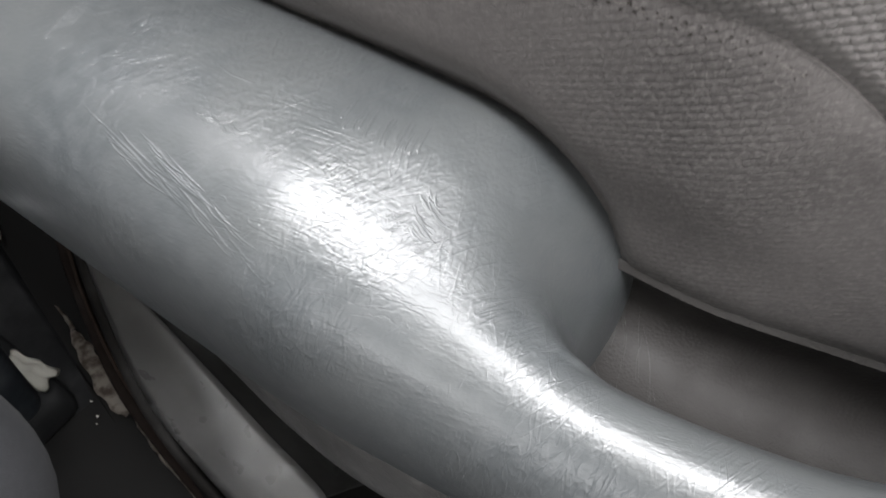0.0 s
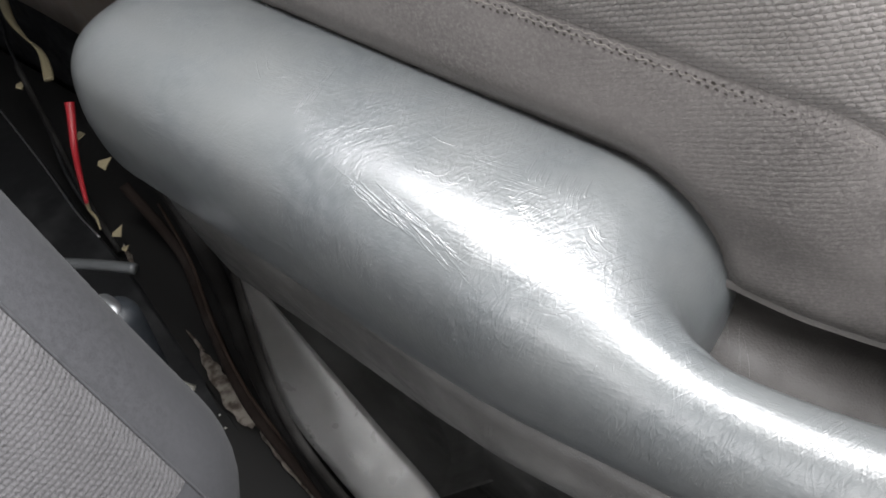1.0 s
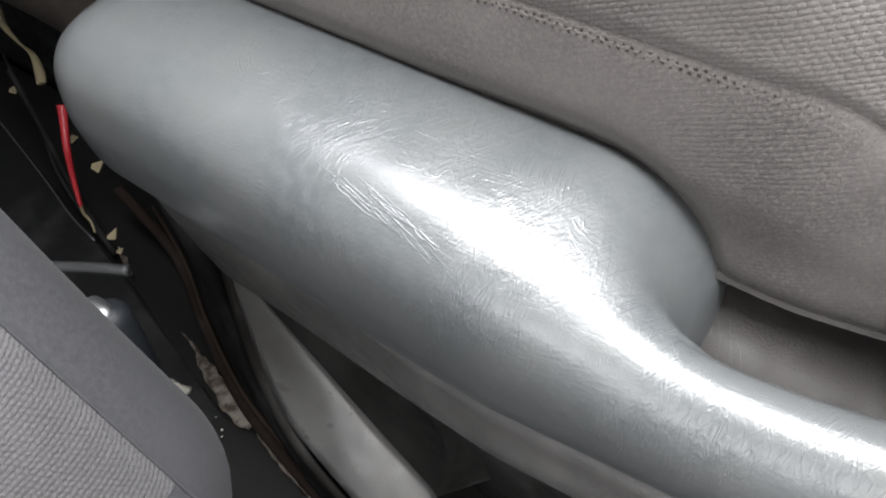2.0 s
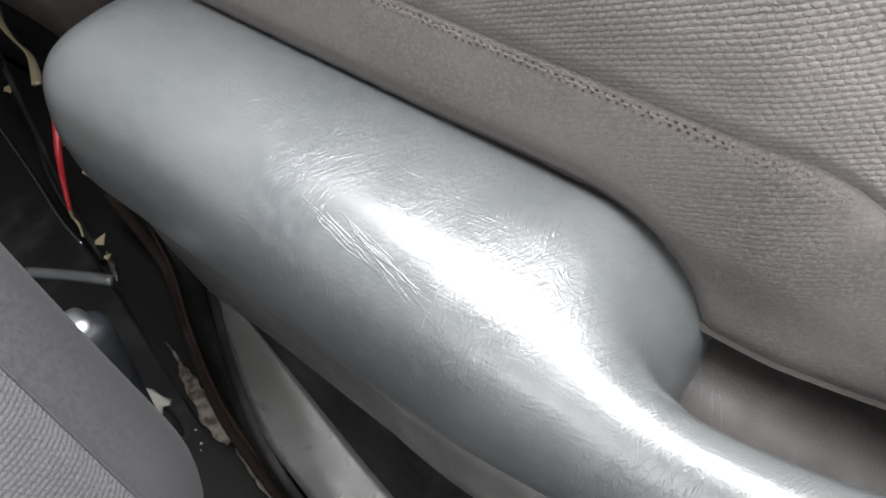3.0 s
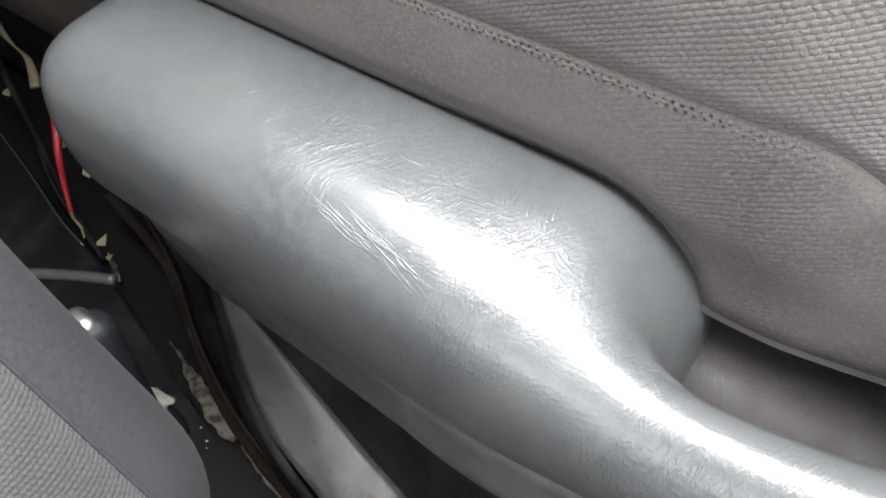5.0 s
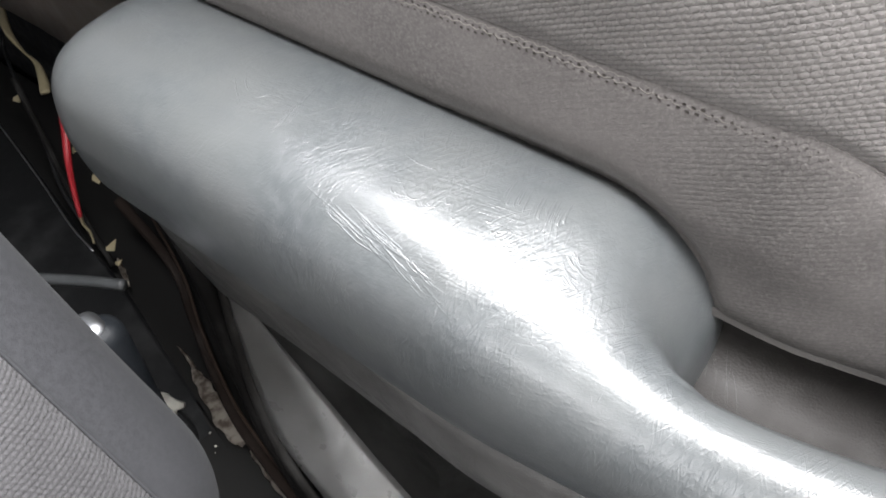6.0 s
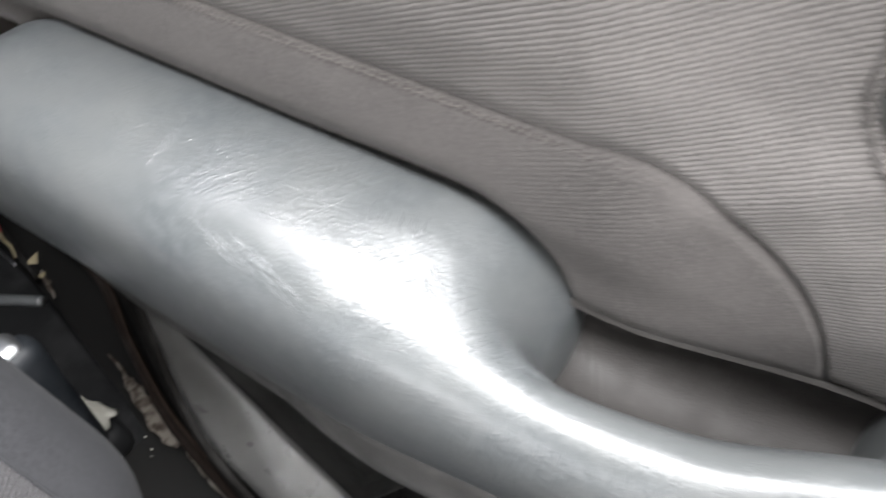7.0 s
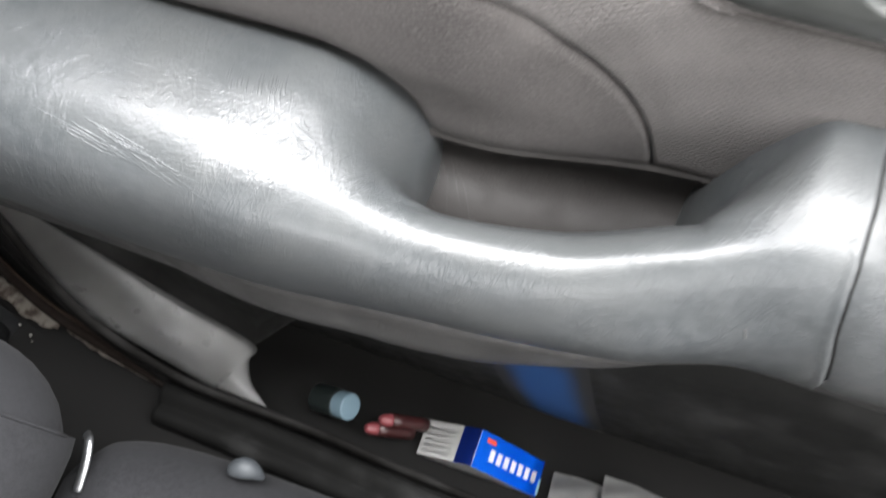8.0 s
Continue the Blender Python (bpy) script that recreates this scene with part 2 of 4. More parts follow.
CAP = material("pale_blue_cap", (0.11, 0.165, 0.20), 0.5)
BOTTLE = material("dark_green_grey_bottle", (0.012, 0.016, 0.0155), 0.32)
BLUE_PATCH = blue_patch_material()



# ---- building helpers ----
def part(name, bm, mat, parent=None, label="", smooth=True):
    me = bpy.data.meshes.new(name)
    bmesh.ops.recalc_face_normals(bm, faces=bm.faces)
    bm.to_mesh(me)
    bm.free()
    me.materials.append(mat)
    for p in me.polygons:
        p.use_smooth = smooth
    ob = new(name, me)
    ob.parent = parent
    if label:
        tagged(ob, label)
    return ob


def thing(name, label, category, group="", kind="", at=(0, 0, 0)):
    ob = new(name)
    ob.location = at
    ob.empty_display_size = 0.02
    return tagged(ob, label, category, group, kind)


def step(a, low, high):
    t = min(1.0, max(0.0, (a - low) / (high - low)))
    return t * t * (3 - 2 * t)


def lerp(a, b, t):
    return a + (b - a) * t


def spline(points, each):
    """A smooth line through the given points."""
    p = [Vector(q) for q in points]
    p = [p[0] * 2 - p[1]] + p + [p[-1] * 2 - p[-2]]
    out = []
    for i in range(1, len(p) - 2):
        for k in range(each):
            t = k / each
            a, b, c, d = p[i - 1], p[i], p[i + 1], p[i + 2]
            out.append(0.5 * (2 * b + (c - a) * t + (2 * a - 5 * b + 4 * c - d) * t * t + (3 * b - a - 3 * c + d) * t ** 3))
    return out + [p[-2]]


def loft(sections, thick=0.0):
    """A skin over rows of points; thick gives it depth."""
    bm = bmesh.new()
    rows = [[bm.verts.new(p) for p in s] for s in sections]
    for a, b in zip(rows, rows[1:]):
        for i in range(len(a) - 1):
            bm.faces.new((a[i], a[i + 1], b[i + 1], b[i]))
    if thick:
        bmesh.ops.solidify(bm, geom=list(bm.faces), thickness=thick)
    return bm


def sheet(f, nu, nv, thick=0.0):
    return loft([[f(i / nu, j / nv) for j in range(nv + 1)] for i in range(nu + 1)], thick)


def tube(points, radius, sides=10, each=8, flat=1.0):
    """A round or flattened strand along a smooth line; radius may be a function of 0..1."""
    line = spline(points, each) if each > 1 else [Vector(p) for p in points]
    bm = bmesh.new()
    rings = []
    side = Vector((0, 0, 1))
    for i, p in enumerate(line):
        ahead = (line[min(i + 1, len(line) - 1)] - line[max(i - 1, 0)]).normalized()
        right = ahead.cross(side)
        right = right.normalized() if right.length > 1e-4 else Vector((1, 0, 0))
        up = right.cross(ahead)
        r = radius(i / (len(line) - 1)) if callable(radius) else radius
        rings.append([bm.verts.new(p + right * math.cos(a) * r + up * math.sin(a) * r * flat)
                      for a in (2 * math.pi * k / sides for k in range(sides))])
    for a, b in zip(rings, rings[1:]):
        for k in range(sides):
            bm.faces.new((a[k], a[(k + 1) % sides], b[(k + 1) % sides], b[k]))
    bm.faces.new(rings[0])
    bm.faces.new(rings[-1])
    return bm


def box(size, at=(0, 0, 0), bevel=0.002, turn=(0, 0, 0), segments=2):
    bm = bmesh.new()
    bmesh.ops.create_cube(bm, size=1)
    bmesh.ops.scale(bm, vec=size, verts=bm.verts)
    if bevel:
        bmesh.ops.bevel(bm, geom=list(bm.edges), offset=bevel, segments=segments, affect="EDGES", profile=0.5)
    bmesh.ops.transform(bm, matrix=pose(*at, *turn), verts=bm.verts)
    return bm


def slab(x0, x1, y0, y1, z0, z1, bevel=0.003):
    return box((x1 - x0, y1 - y0, z1 - z0), ((x0 + x1) / 2, (y0 + y1) / 2, (z0 + z1) / 2), bevel)


def prism(outline, depth, m=None, bevel=0.0):
    """An outline in x and y, raised by depth along z, moved by m."""
    bm = bmesh.new()
    f = bm.faces.new([bm.verts.new((a, b, 0)) for a, b in outline])
    up = bmesh.ops.extrude_face_region(bm, geom=[f])["geom"]
    bmesh.ops.translate(bm, vec=(0, 0, depth), verts=[v for v in up if isinstance(v, bmesh.types.BMVert)])
    if bevel:
        bmesh.ops.bevel(bm, geom=list(bm.edges), offset=bevel, segments=2, affect="EDGES", profile=0.5)
    if m:
        bmesh.ops.transform(bm, matrix=m, verts=bm.verts)
    return bm


# ---- the closed car around the door ----
def shell():
    part("floor", slab(-1.6, 1.5, -1.45, 0.1, -0.32, -0.28), CARPET)
    tagged(bpy.data.objects["floor"], "black carpeted car floor below the seat", "floor", kind="structure")
    ob = part("ceiling", slab(-1.6, 0.75, -1.3, 0.0, 1.08, 1.11), HEADLINER)
    tagged(ob, "pale cloth headliner of the car", "ceiling", kind="structure")
    ob = part("wall_far", slab(-1.6, 1.5, -1.5, -1.42, -0.3, 0.62), TRIM)
    tagged(ob, "taupe inner face of the opposite door", "car wall", kind="structure")
    ob = part("wall_rear", slab(-1.7, -1.6, -1.5, 0.2, -0.3, 1.1), TRIM)
    tagged(ob, "dark rear end of the cabin", "car wall", kind="structure")
    ob = part("wall_front", slab(1.1, 1.5, -1.45, 0.15, -0.3, 0.62, 0.05), BLACK)
    tagged(ob, "black dashboard under the windscreen", "dashboard", kind="structure")
    ob = part("wall_near", slab(-1.6, 1.4, 0.11, 0.16, -0.3, 0.66), BLACK)
    tagged(ob, "outer skin of the car side", "car wall", kind="structure")


shell()


# ---- the door ----
door = thing("door_1", "car door trim in grey vinyl, taupe cloth and dark plastic", "car door", kind="structure")

# Sections of the armrest, from the cloth side over the top to the underside.
PAD = [(0.024, 0.412), (0.0145, 0.4360), (-0.0010, 0.4518), (-0.022, 0.4578), (-0.043, 0.4588), (-0.0610, 0.4575),
       (-0.0760, 0.4520), (-0.0870, 0.4400), (-0.0930, 0.4210), (-0.0950, 0.3955), (-0.0920, 0.3665), (-0.077, 0.340)]
GRIP = [(0.022, 0.385), (0.016, 0.345), (-0.012, 0.310), (-0.034, 0.330), (-0.0425, 0.3985), (-0.0485, 0.4185),
        (-0.0585, 0.4243), (-0.0710, 0.4208), (-0.0808, 0.4085), (-0.0850, 0.390), (-0.0840, 0.370), (-0.074, 0.350)]
FRONT = [(0.023, 0.438), (0.0228, 0.4570), (0.0140, 0.4660), (0.0005, 0.4700), (-0.0145, 0.4708), (-0.0280, 0.4685),
         (-0.0390, 0.4630), (-0.0480, 0.4515), (-0.0545, 0.436), (-0.0590, 0.419), (-0.0615, 0.400), (-0.060, 0.384)]


def nose(x, start, end):
    """0 before start, 1 at end, steepest there: the fall of a rounded end."""
    t = min(1.0, max(0.0, (x - start) / (end - start)))
    return 1 - math.sqrt(1 - t * t)


def pad_end(x, early=0.0):
    """The fall of the pad towards the grip: a full, slowly steepening end face, then a drop into the trough."""
    return 0.43 * min(1.0, max(0.0, (x + early + 0.065) / 0.0745)) ** 3.2 + 0.57 * step(x, 0.0080 - 0.8 * early, 0.0145 + 1.5 * early)


def past(x):
    """How far x lies past the bend of the grip, with a soft start."""
    return 0.0 if x < 0.0 else x - 0.05 if x > 0.1 else x * x / 0.2


def arm_section(x, each=5):
    out = []
    ahead = past(x)
    for i, (a, b, c) in enumerate(zip(PAD, GRIP, FRONT)):
        own = (1.0, 1.0, 1.0, 0.95, 0.65, 0.2)[i] if i < 6 else 0.0
        w = lerp(step(x, -0.075, 0.045), pad_end(x, 0.010 if i > 3 else 0.004 if i == 3 else 0.0), own)
        u = lerp(step(x, 0.12 if i > 7 else 0.08, 0.205), 1 - nose(-x, -0.189, -0.1380), own)
        dy, dz = (0.0, 0.05) if i < 3 else (0.27, 0.13) if i < 5 else (0.22, 0.13) if i < 6 else (0.17, 0.16) if i < 9 else (0.11, 0.15)
        back = cloth_depth(x, 0.41) + 0.010 * step(x, 0.0, 0.03) if i < 2 else 0.0
        y, z = lerp(a[0], b[0] + dy * ahead + back, w), lerp(a[1], b[1] + dz * ahead, w)
        near = 0.007 * step(x, 0.165, 0.19) if i < 2 else 0.004 * step(x, 0.155, 0.195) if i < 4 else 0.0
        high = (0.004, 0.006, 0.006, 0.004, 0.002)[i] * step(x, 0.155, 0.195) if i < 5 else 0.0
        z += 0.007 * step(x, -0.10, -0.30) if i > 8 else 0.0
        out.append((lerp(y, c[0] + near, u), lerp(z, c[1] + high, u)))
    lean = step(x, 0.14, 0.2)
    bow = (0.004, 0.005, 0.006, 0.009, 0.011, 0.0125, 0.013, 0.012, 0.009, 0.004, -0.001, -0.003)
    line = spline([(x - lean * (0.12 * (y + 0.062) + b), y, z) for (y, z), b in zip(out, bow)], each)
    if x < -0.312:
        k = min(1.0, (-0.312 - x) / 0.0565)
        s = (1 - k ** 2.4) ** (1 / 2.4)
        for p in line:
            p.y, p.z = lerp(-0.03, p.y, s), lerp(0.392, p.z, s)
    return line


def armrest():
    xs = [-0.368 + 0.056 * (i / 36) ** 2 for i in range(36)] + [-0.312 + 0.00125 * i for i in range(413)]
    rows = [arm_section(x, 10) for x in xs]
    grid = rows[36:]
    # A raised bead closes the front end at the joint.
    for dx, k in ((0.0015, 1.012), (0.003, 1.018), (0.0045, 1.010), (0.005, 0.96)):
        rows.append([Vector((p.x + dx, lerp(-0.01, p.y, k), lerp(0.41, p.z, k))) for p in arm_section(xs[-1], 10)])
    part("armrest", loft(rows), VINYL, door, "worn grey vinyl armrest with grab handle and fine creases")

    # Fans of low raised wrinkles.
    rng = random.Random(7)
    both = bmesh.new()

    def surface(x, v):
        a = min(max((x + 0.312) / 0.00125, 0.0), len(grid) - 1.001)
        b = min(max(v, 0.0), 0.999) * (len(grid[0]) - 1)
        i, j = int(a), int(b)
        low = grid[i][j].lerp(grid[i][j + 1], b - j)
        return low.lerp(grid[i + 1][j].lerp(grid[i + 1][j + 1], b - j), a - i)

    def crease(x0, v0, dx, dv, w, h, bow=0.0):
        bend = bow + rng.uniform(-0.006, 0.006)
        path = [surface(x0 + dx * k / 7, v0 + dv * k / 7 + bend * math.sin(math.pi * k / 7) + rng.uniform(-0.001, 0.001)) for k in range(8)]
        ribs = []
        for k, p in enumerate(path):
            t = k / 7
            x, v = x0 + dx * t, v0 + dv * t
            n = (surface(x + 0.002, v) - surface(x - 0.002, v)).cross(surface(x, v + 0.01) - surface(x, v - 0.01)).normalized()
            n = n if n.z > 0 else -n
            ahead = (path[min(k + 1, 7)] - path[max(k - 1, 0)]).normalized()
            side = n.cross(ahead)
            fade = math.sin(math.pi * lerp(0.04, 0.96, t)) ** 0.8
            ribs.append([both.verts.new(p + side * (w * d * (0.4 + 0.6 * fade)) + n * (h * fade * (1 - d * d) ** 2 - 0.00004)) for d in (-1, -0.6, -0.25, 0, 0.25, 0.6, 1)])
        for a, b in zip(ribs, ribs[1:]):
            for i in range(6):
                both.faces.new((a[i], a[i + 1], b[i + 1], b[i]))

    def place(x, y):
        """Where y lies across the section at x, over the top."""
        row = grid[int(min(max((x + 0.312) / 0.00125, 0.0), len(grid) - 1))]
        for j in range(1, len(row)):
            if row[j].y <= y:
                return (j - 1 + (row[j - 1].y - y) / max(1e-6, row[j - 1].y - row[j].y)) / (len(row) - 1)
        return 0.75

    # Fans and rows of raised strokes: the first stroke, the way to the last one, their number and bow.
    for x, y, dx, dy, sx, sy, count, bow in (
        (-0.1809, -0.0598, -0.0065, 0.0256, 0.0025, 0.0091, 8, 0.05),
        (-0.1601, -0.0388, 0.0013, 0.0131, 0.0094, -0.0049, 6, 0.05),
        (-0.1472, -0.0744, 0.0032, 0.0253, 0.0232, 0.0075, 13, 0.12),
        (-0.1832, -0.0705, 0.0077, -0.0039, 0.0264, -0.0035, 9, 0.00),
        (-0.1437, -0.0720, 0.0386, -0.0060, 0.0207, 0.0026, 5, 0.06),
        (-0.1536, -0.0563, 0.0204, 0.0241, 0.0016, -0.0008, 2, -0.05),
        (-0.1218, -0.0370, 0.0307, 0.0004, -0.0023, -0.0085, 2, 0.04),
        (-0.2341, -0.0333, 0.0211, -0.0132, 0.0052, 0.0033, 2, 0.00),
        (-0.2059, -0.0449, 0.0083, 0.0083, 0.0148, 0.0175, 2, 0.00),
        (-0.1445, -0.0230, 0.0092, 0.0097, 0.0096, -0.0040, 3, 0.00),
        (-0.0708, -0.0361, -0.0030, 0.0128, 0.0249, 0.0011, 12, 0.06),
        (-0.0399, -0.0360, 0.0098, -0.0031, 0.0017, -0.0120, 6, 0.05),
        (-0.0435, -0.0517, 0.0042, 0.0054, 0.0114, -0.0032, 8, 0.10),
        (-0.0697, -0.0478, 0.0039, 0.0052, 0.0133, -0.0046, 6, 0.10),
        (-0.1500, -0.0690, 0.0300, -0.0052, 0.0450, -0.0070, 8, 0.03),
        (-0.1280, -0.0665, 0.0240, -0.0055, 0.0350, -0.0065, 6, 0.04),
        (-0.1120, -0.0740, 0.0200, -0.0050, 0.0300, -0.0040, 5, 0.04),
        (-0.0994, -0.0518, 0.0092, 0.0015, -0.0172, -0.0020, 8, 0.10),
    ):
        for k in range(count):
            t = k / max(1, count - 1)
            for _ in range(3 if count > 4 else 1):
                f, cut = rng.uniform(0.45, 1.0), rng.uniform(0.0, 0.35)
                px, py = x + sx * t + dx * cut + rng.gauss(0, 0.0007), y + sy * t + dy * cut + rng.gauss(0, 0.0007)
                qx, qy = px + dx * f * rng.uniform(0.85, 1.1), py + dy * f * rng.uniform(0.85, 1.1)
                v0, v1 = place(px, py), place(qx, qy)
                crease(px, v0, qx - px, v1 - v0, rng.uniform(0.0004, 0.00075), rng.choice((0.00010, 0.00016, 0.00024)) * ((0.9 if dx > 0.015 else 0.35) if y < -0.065 else 0.6 if count < 4 else 1.15 if x > -0.075 else 0.75), bow * 0.12)
    for k in range(240):
        x = rng.uniform(-0.15, 0.0)
        v = place(x, rng.choice((-0.049, -0.075)) + rng.gauss(0, 0.004))
        crease(x, v, rng.uniform(0.002, 0.006), rng.uniform(-0.016, 0.016), rng.uniform(0.0003, 0.0005), rng.uniform(0.00004, 0.00010))
    for k in range(110):
        crease(rng.uniform(-0.02, 0.17), rng.uniform(0.50, 0.64), rng.uniform(-0.002, 0.003), rng.uniform(0.02, 0.06), rng.uniform(0.0004, 0.0006), rng.uniform(0.00004, 0.00012))
    for k in range(130):
        crease(rng.uniform(-0.03, 0.15), rng.choice((0.405, 0.51)) + rng.gauss(0, 0.02), rng.uniform(-0.002, 0.003), rng.uniform(0.010, 0.03), 0.0004, rng.uniform(0.00004, 0.00010))
    for k in range(9):
        crease(rng.uniform(0.165, 0.185), rng.uniform(0.55, 0.62), rng.uniform(0.004, 0.012), rng.uniform(0.01, 0.03), 0.0004, rng.uniform(0.00005, 0.0001))
    for k in range(26):
        crease(rng.gauss(0.152, 0.007), rng.gauss(0.40, 0.025), rng.uniform(-0.003, 0.004), rng.uniform(-0.02, 0.02), 0.0003, rng.uniform(0.00004, 0.00008))
    part("creases", both, VINYL, door, "raised creases in the worn vinyl")
    nick = [surface(0.170, 0.755 + 0.008 * k) + Vector((0.0004 * k, -0.0002, 0.0001)) for k in range(4)]
    part("nick", tube(nick, 0.00024, 6, 3), RAMP, door, "pale nick in the vinyl")
    last = arm_section(0.2025)
    rows = [[Vector((p.x + 0.0015 + 0.003 * i, lerp(-0.01, p.y, 0.93), lerp(0.41, p.z, 0.93))) for p in last] for i in range(3)]
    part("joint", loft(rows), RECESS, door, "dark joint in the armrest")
    rows = []
    for i in range(60):
        dx = 0.0067 + 0.0035 * i
        k = 0.965 + 0.03 * min(1.0, i / 2)
        rows.append([Vector((p.x + dx, lerp(-0.01, p.y + 0.02 * dx, k), lerp(0.41, p.z + 0.1 * dx, k))) for p in last])
    part("armrest_front", loft(rows), VINYL, door, "grained grey vinyl front section of the armrest")

    # The trough behind the grip is lined with plastic of its own.
    rows = []
    for i in range(59):
        x = 0.0 + 0.0025 * i
        ahead = past(x)
        ctrl = [(0.0, 0.3985), (0.002, 0.4010), (0.0040, 0.3990), (0.0065, 0.392), (0.0070, 0.380), (-0.004, 0.3660), (-0.024, 0.368), (-0.040, 0.391)]
        rows.append(spline([(x, y + (0.27 * ahead if y < -0.03 else cloth_depth(x, 0.41)), z + (rim_height(x) - 0.401 if z > 0.385 else 0.05 * ahead - 0.030 * step(x, 0.01, 0.12)) + 0.0012) for y, z in ctrl], 4))
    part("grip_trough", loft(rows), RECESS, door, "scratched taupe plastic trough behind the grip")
    rub = bmesh.new()
    for k in range(11):
        i0, j0 = rng.uniform(2, 13), rng.uniform(16, 23)
        i1, j1 = i0 + rng.uniform(1, 7), j0 + rng.uniform(2, 6)
        line = []
        for t in (0, 0.2, 0.4, 0.6, 0.8, 1):
            a, b = lerp(i0, i1, t) + 0.3 * math.sin(5 * t + k), min(lerp(j0, j1, t), len(rows[0]) - 2)
            line.append(rows[int(a)][int(b)].lerp(rows[int(a)][int(b) + 1], b - int(b)).lerp(rows[int(a) + 1][int(b)].lerp(rows[int(a) + 1][int(b) + 1], b - int(b)), a - int(a)))
        bm = tube(line, lambda t: 0.00008 * (0.2 + math.sin(math.pi * max(0.0, min(1.0, t)))), 5, 2)
        me = bpy.data.meshes.new("rub")
        bm.to_mesh(me)
        bm.free()
        rub.from_mesh(me)
        bpy.data.meshes.remove(me)
    part("scratches", rub, STRIP, door, "pale scratches in the trough plastic")

    def under(x):
        p = arm_section(x, 1)[10]
        out = 0.002 + 0.012 * step(x, -0.22, 0.08) * step(x, 0.17, 0.05) + 0.006 * step(x, -0.16, -0.03) * step(x, 0.10, 0.0)
        p.z -= 0.006 * step(x, 0.05, -0.12)
        p.y += 0.003 * step(x, 0.05, -0.12) + 0.009 * step(x, 0.06, -0.26)
        line = [(x, p.y + 0.018, p.z - 0.010)]
        for down, far in ((0.018, 0.1), (0.030, 0.55), (0.046, 0.95), (0.066, 1.0), (0.095, 0.5), (0.13, -0.4)):
            line.append((x, p.y + lerp(0.29, 0.10, step(x, 0.0, -0.12)) * down - out * far, p.z - down))
        return spline(line, 5)

    part("armrest_underside", loft([under(-0.33 + 0.006 * i) for i in range(126)]), STRIP, door, "dark grey plastic underside of the armrest")


def seam_height(x):
    if x <= 0:
        return 0.508
    return 0.41 + 0.098 * max(0.0, 1 - (x / 0.1135) ** 2.5) ** 0.625 - 0.021 * step(x, 0.02, 0.13)


def cloth_depth(x, z):
    """The cloth sinks towards the grip and the door release."""
    return 0.022 * max(step(x, 0.02, 0.13), step(x, 0.0, 0.10) * step(z, 0.44, 0.55)) * step(z, 0.74, 0.64)


def rim_height(x):
    return 0.401 + 0.11 * max(0.0, x - 0.04) - 0.020 * step(x, 0.02, 0.13)


def cloth_panels():
    def lower(u, v):
        x = lerp(-0.62, 0.1133, u)
        top = seam_height(x)
        foot = lerp(0.42, rim_height(x), step(x, -0.06, 0.0))
        z = lerp(foot, top, v)
        edge = math.exp(-((top - z) / 0.0035) ** 2)
        hem = math.exp(-((z - foot) / 0.005) ** 2)
        tuck = math.exp(-((z - 0.447 + 0.12 * min(0.43, pad_end(x))) / 0.012) ** 2) * step(x, 0.012, -0.004)
        return (x, cloth_depth(x, z) - 0.0035 * math.sin(math.pi * v) * step(v, 0.2, 0.55) * step(x, 0.09, 0.02) + 0.0016 * edge + (0.007 - 0.0055 * step(x, -0.06, -0.005)) * hem + (0.0042 + 0.0026 * step(x, -0.15, -0.07)) * tuck, z)

    part("lower_cloth_panel", sheet(lower, 240, 36), SMOOTH, door, "brushed taupe cloth inset above the armrest")

    def upper(u, v):
        x = lerp(-0.62, 0.5, u)
        foot = seam_height(x) if x < 0.1135 else 0.39 + 0.06 * step(x, 0.14, 0.2)
        z = lerp(foot, 0.70, v)
        edge = math.exp(-((z - foot) / 0.004) ** 2)
        return (x, cloth_depth(x, z) - 0.0025 * step(v, 0.0, 0.2) + 0.0016 * edge + 0.002 * step(x, 0.0, 0.1) * edge, z)

    bm = sheet(upper, 300, 70)
    gone = [f for f in bm.faces if 0.109 < f.calc_center_median().x < 0.296 and 0.531 < f.calc_center_median().z < 0.6255]
    bmesh.ops.delete(bm, geom=gone, context="FACES")
    part("upper_cloth_panel", bm, WEAVE, door, "coarse woven taupe cloth panel")
    line = []
    for i in range(90):
        x = lerp(-0.62, 0.1133, i / 89)
        z = seam_height(x)
        line.append((x, cloth_depth(x, z) + 0.0022, z - 0.0004))
    part("seam_cord", tube(line, 0.0008, 6, 1), SMOOTH, door, "sewn seam between the two cloths")


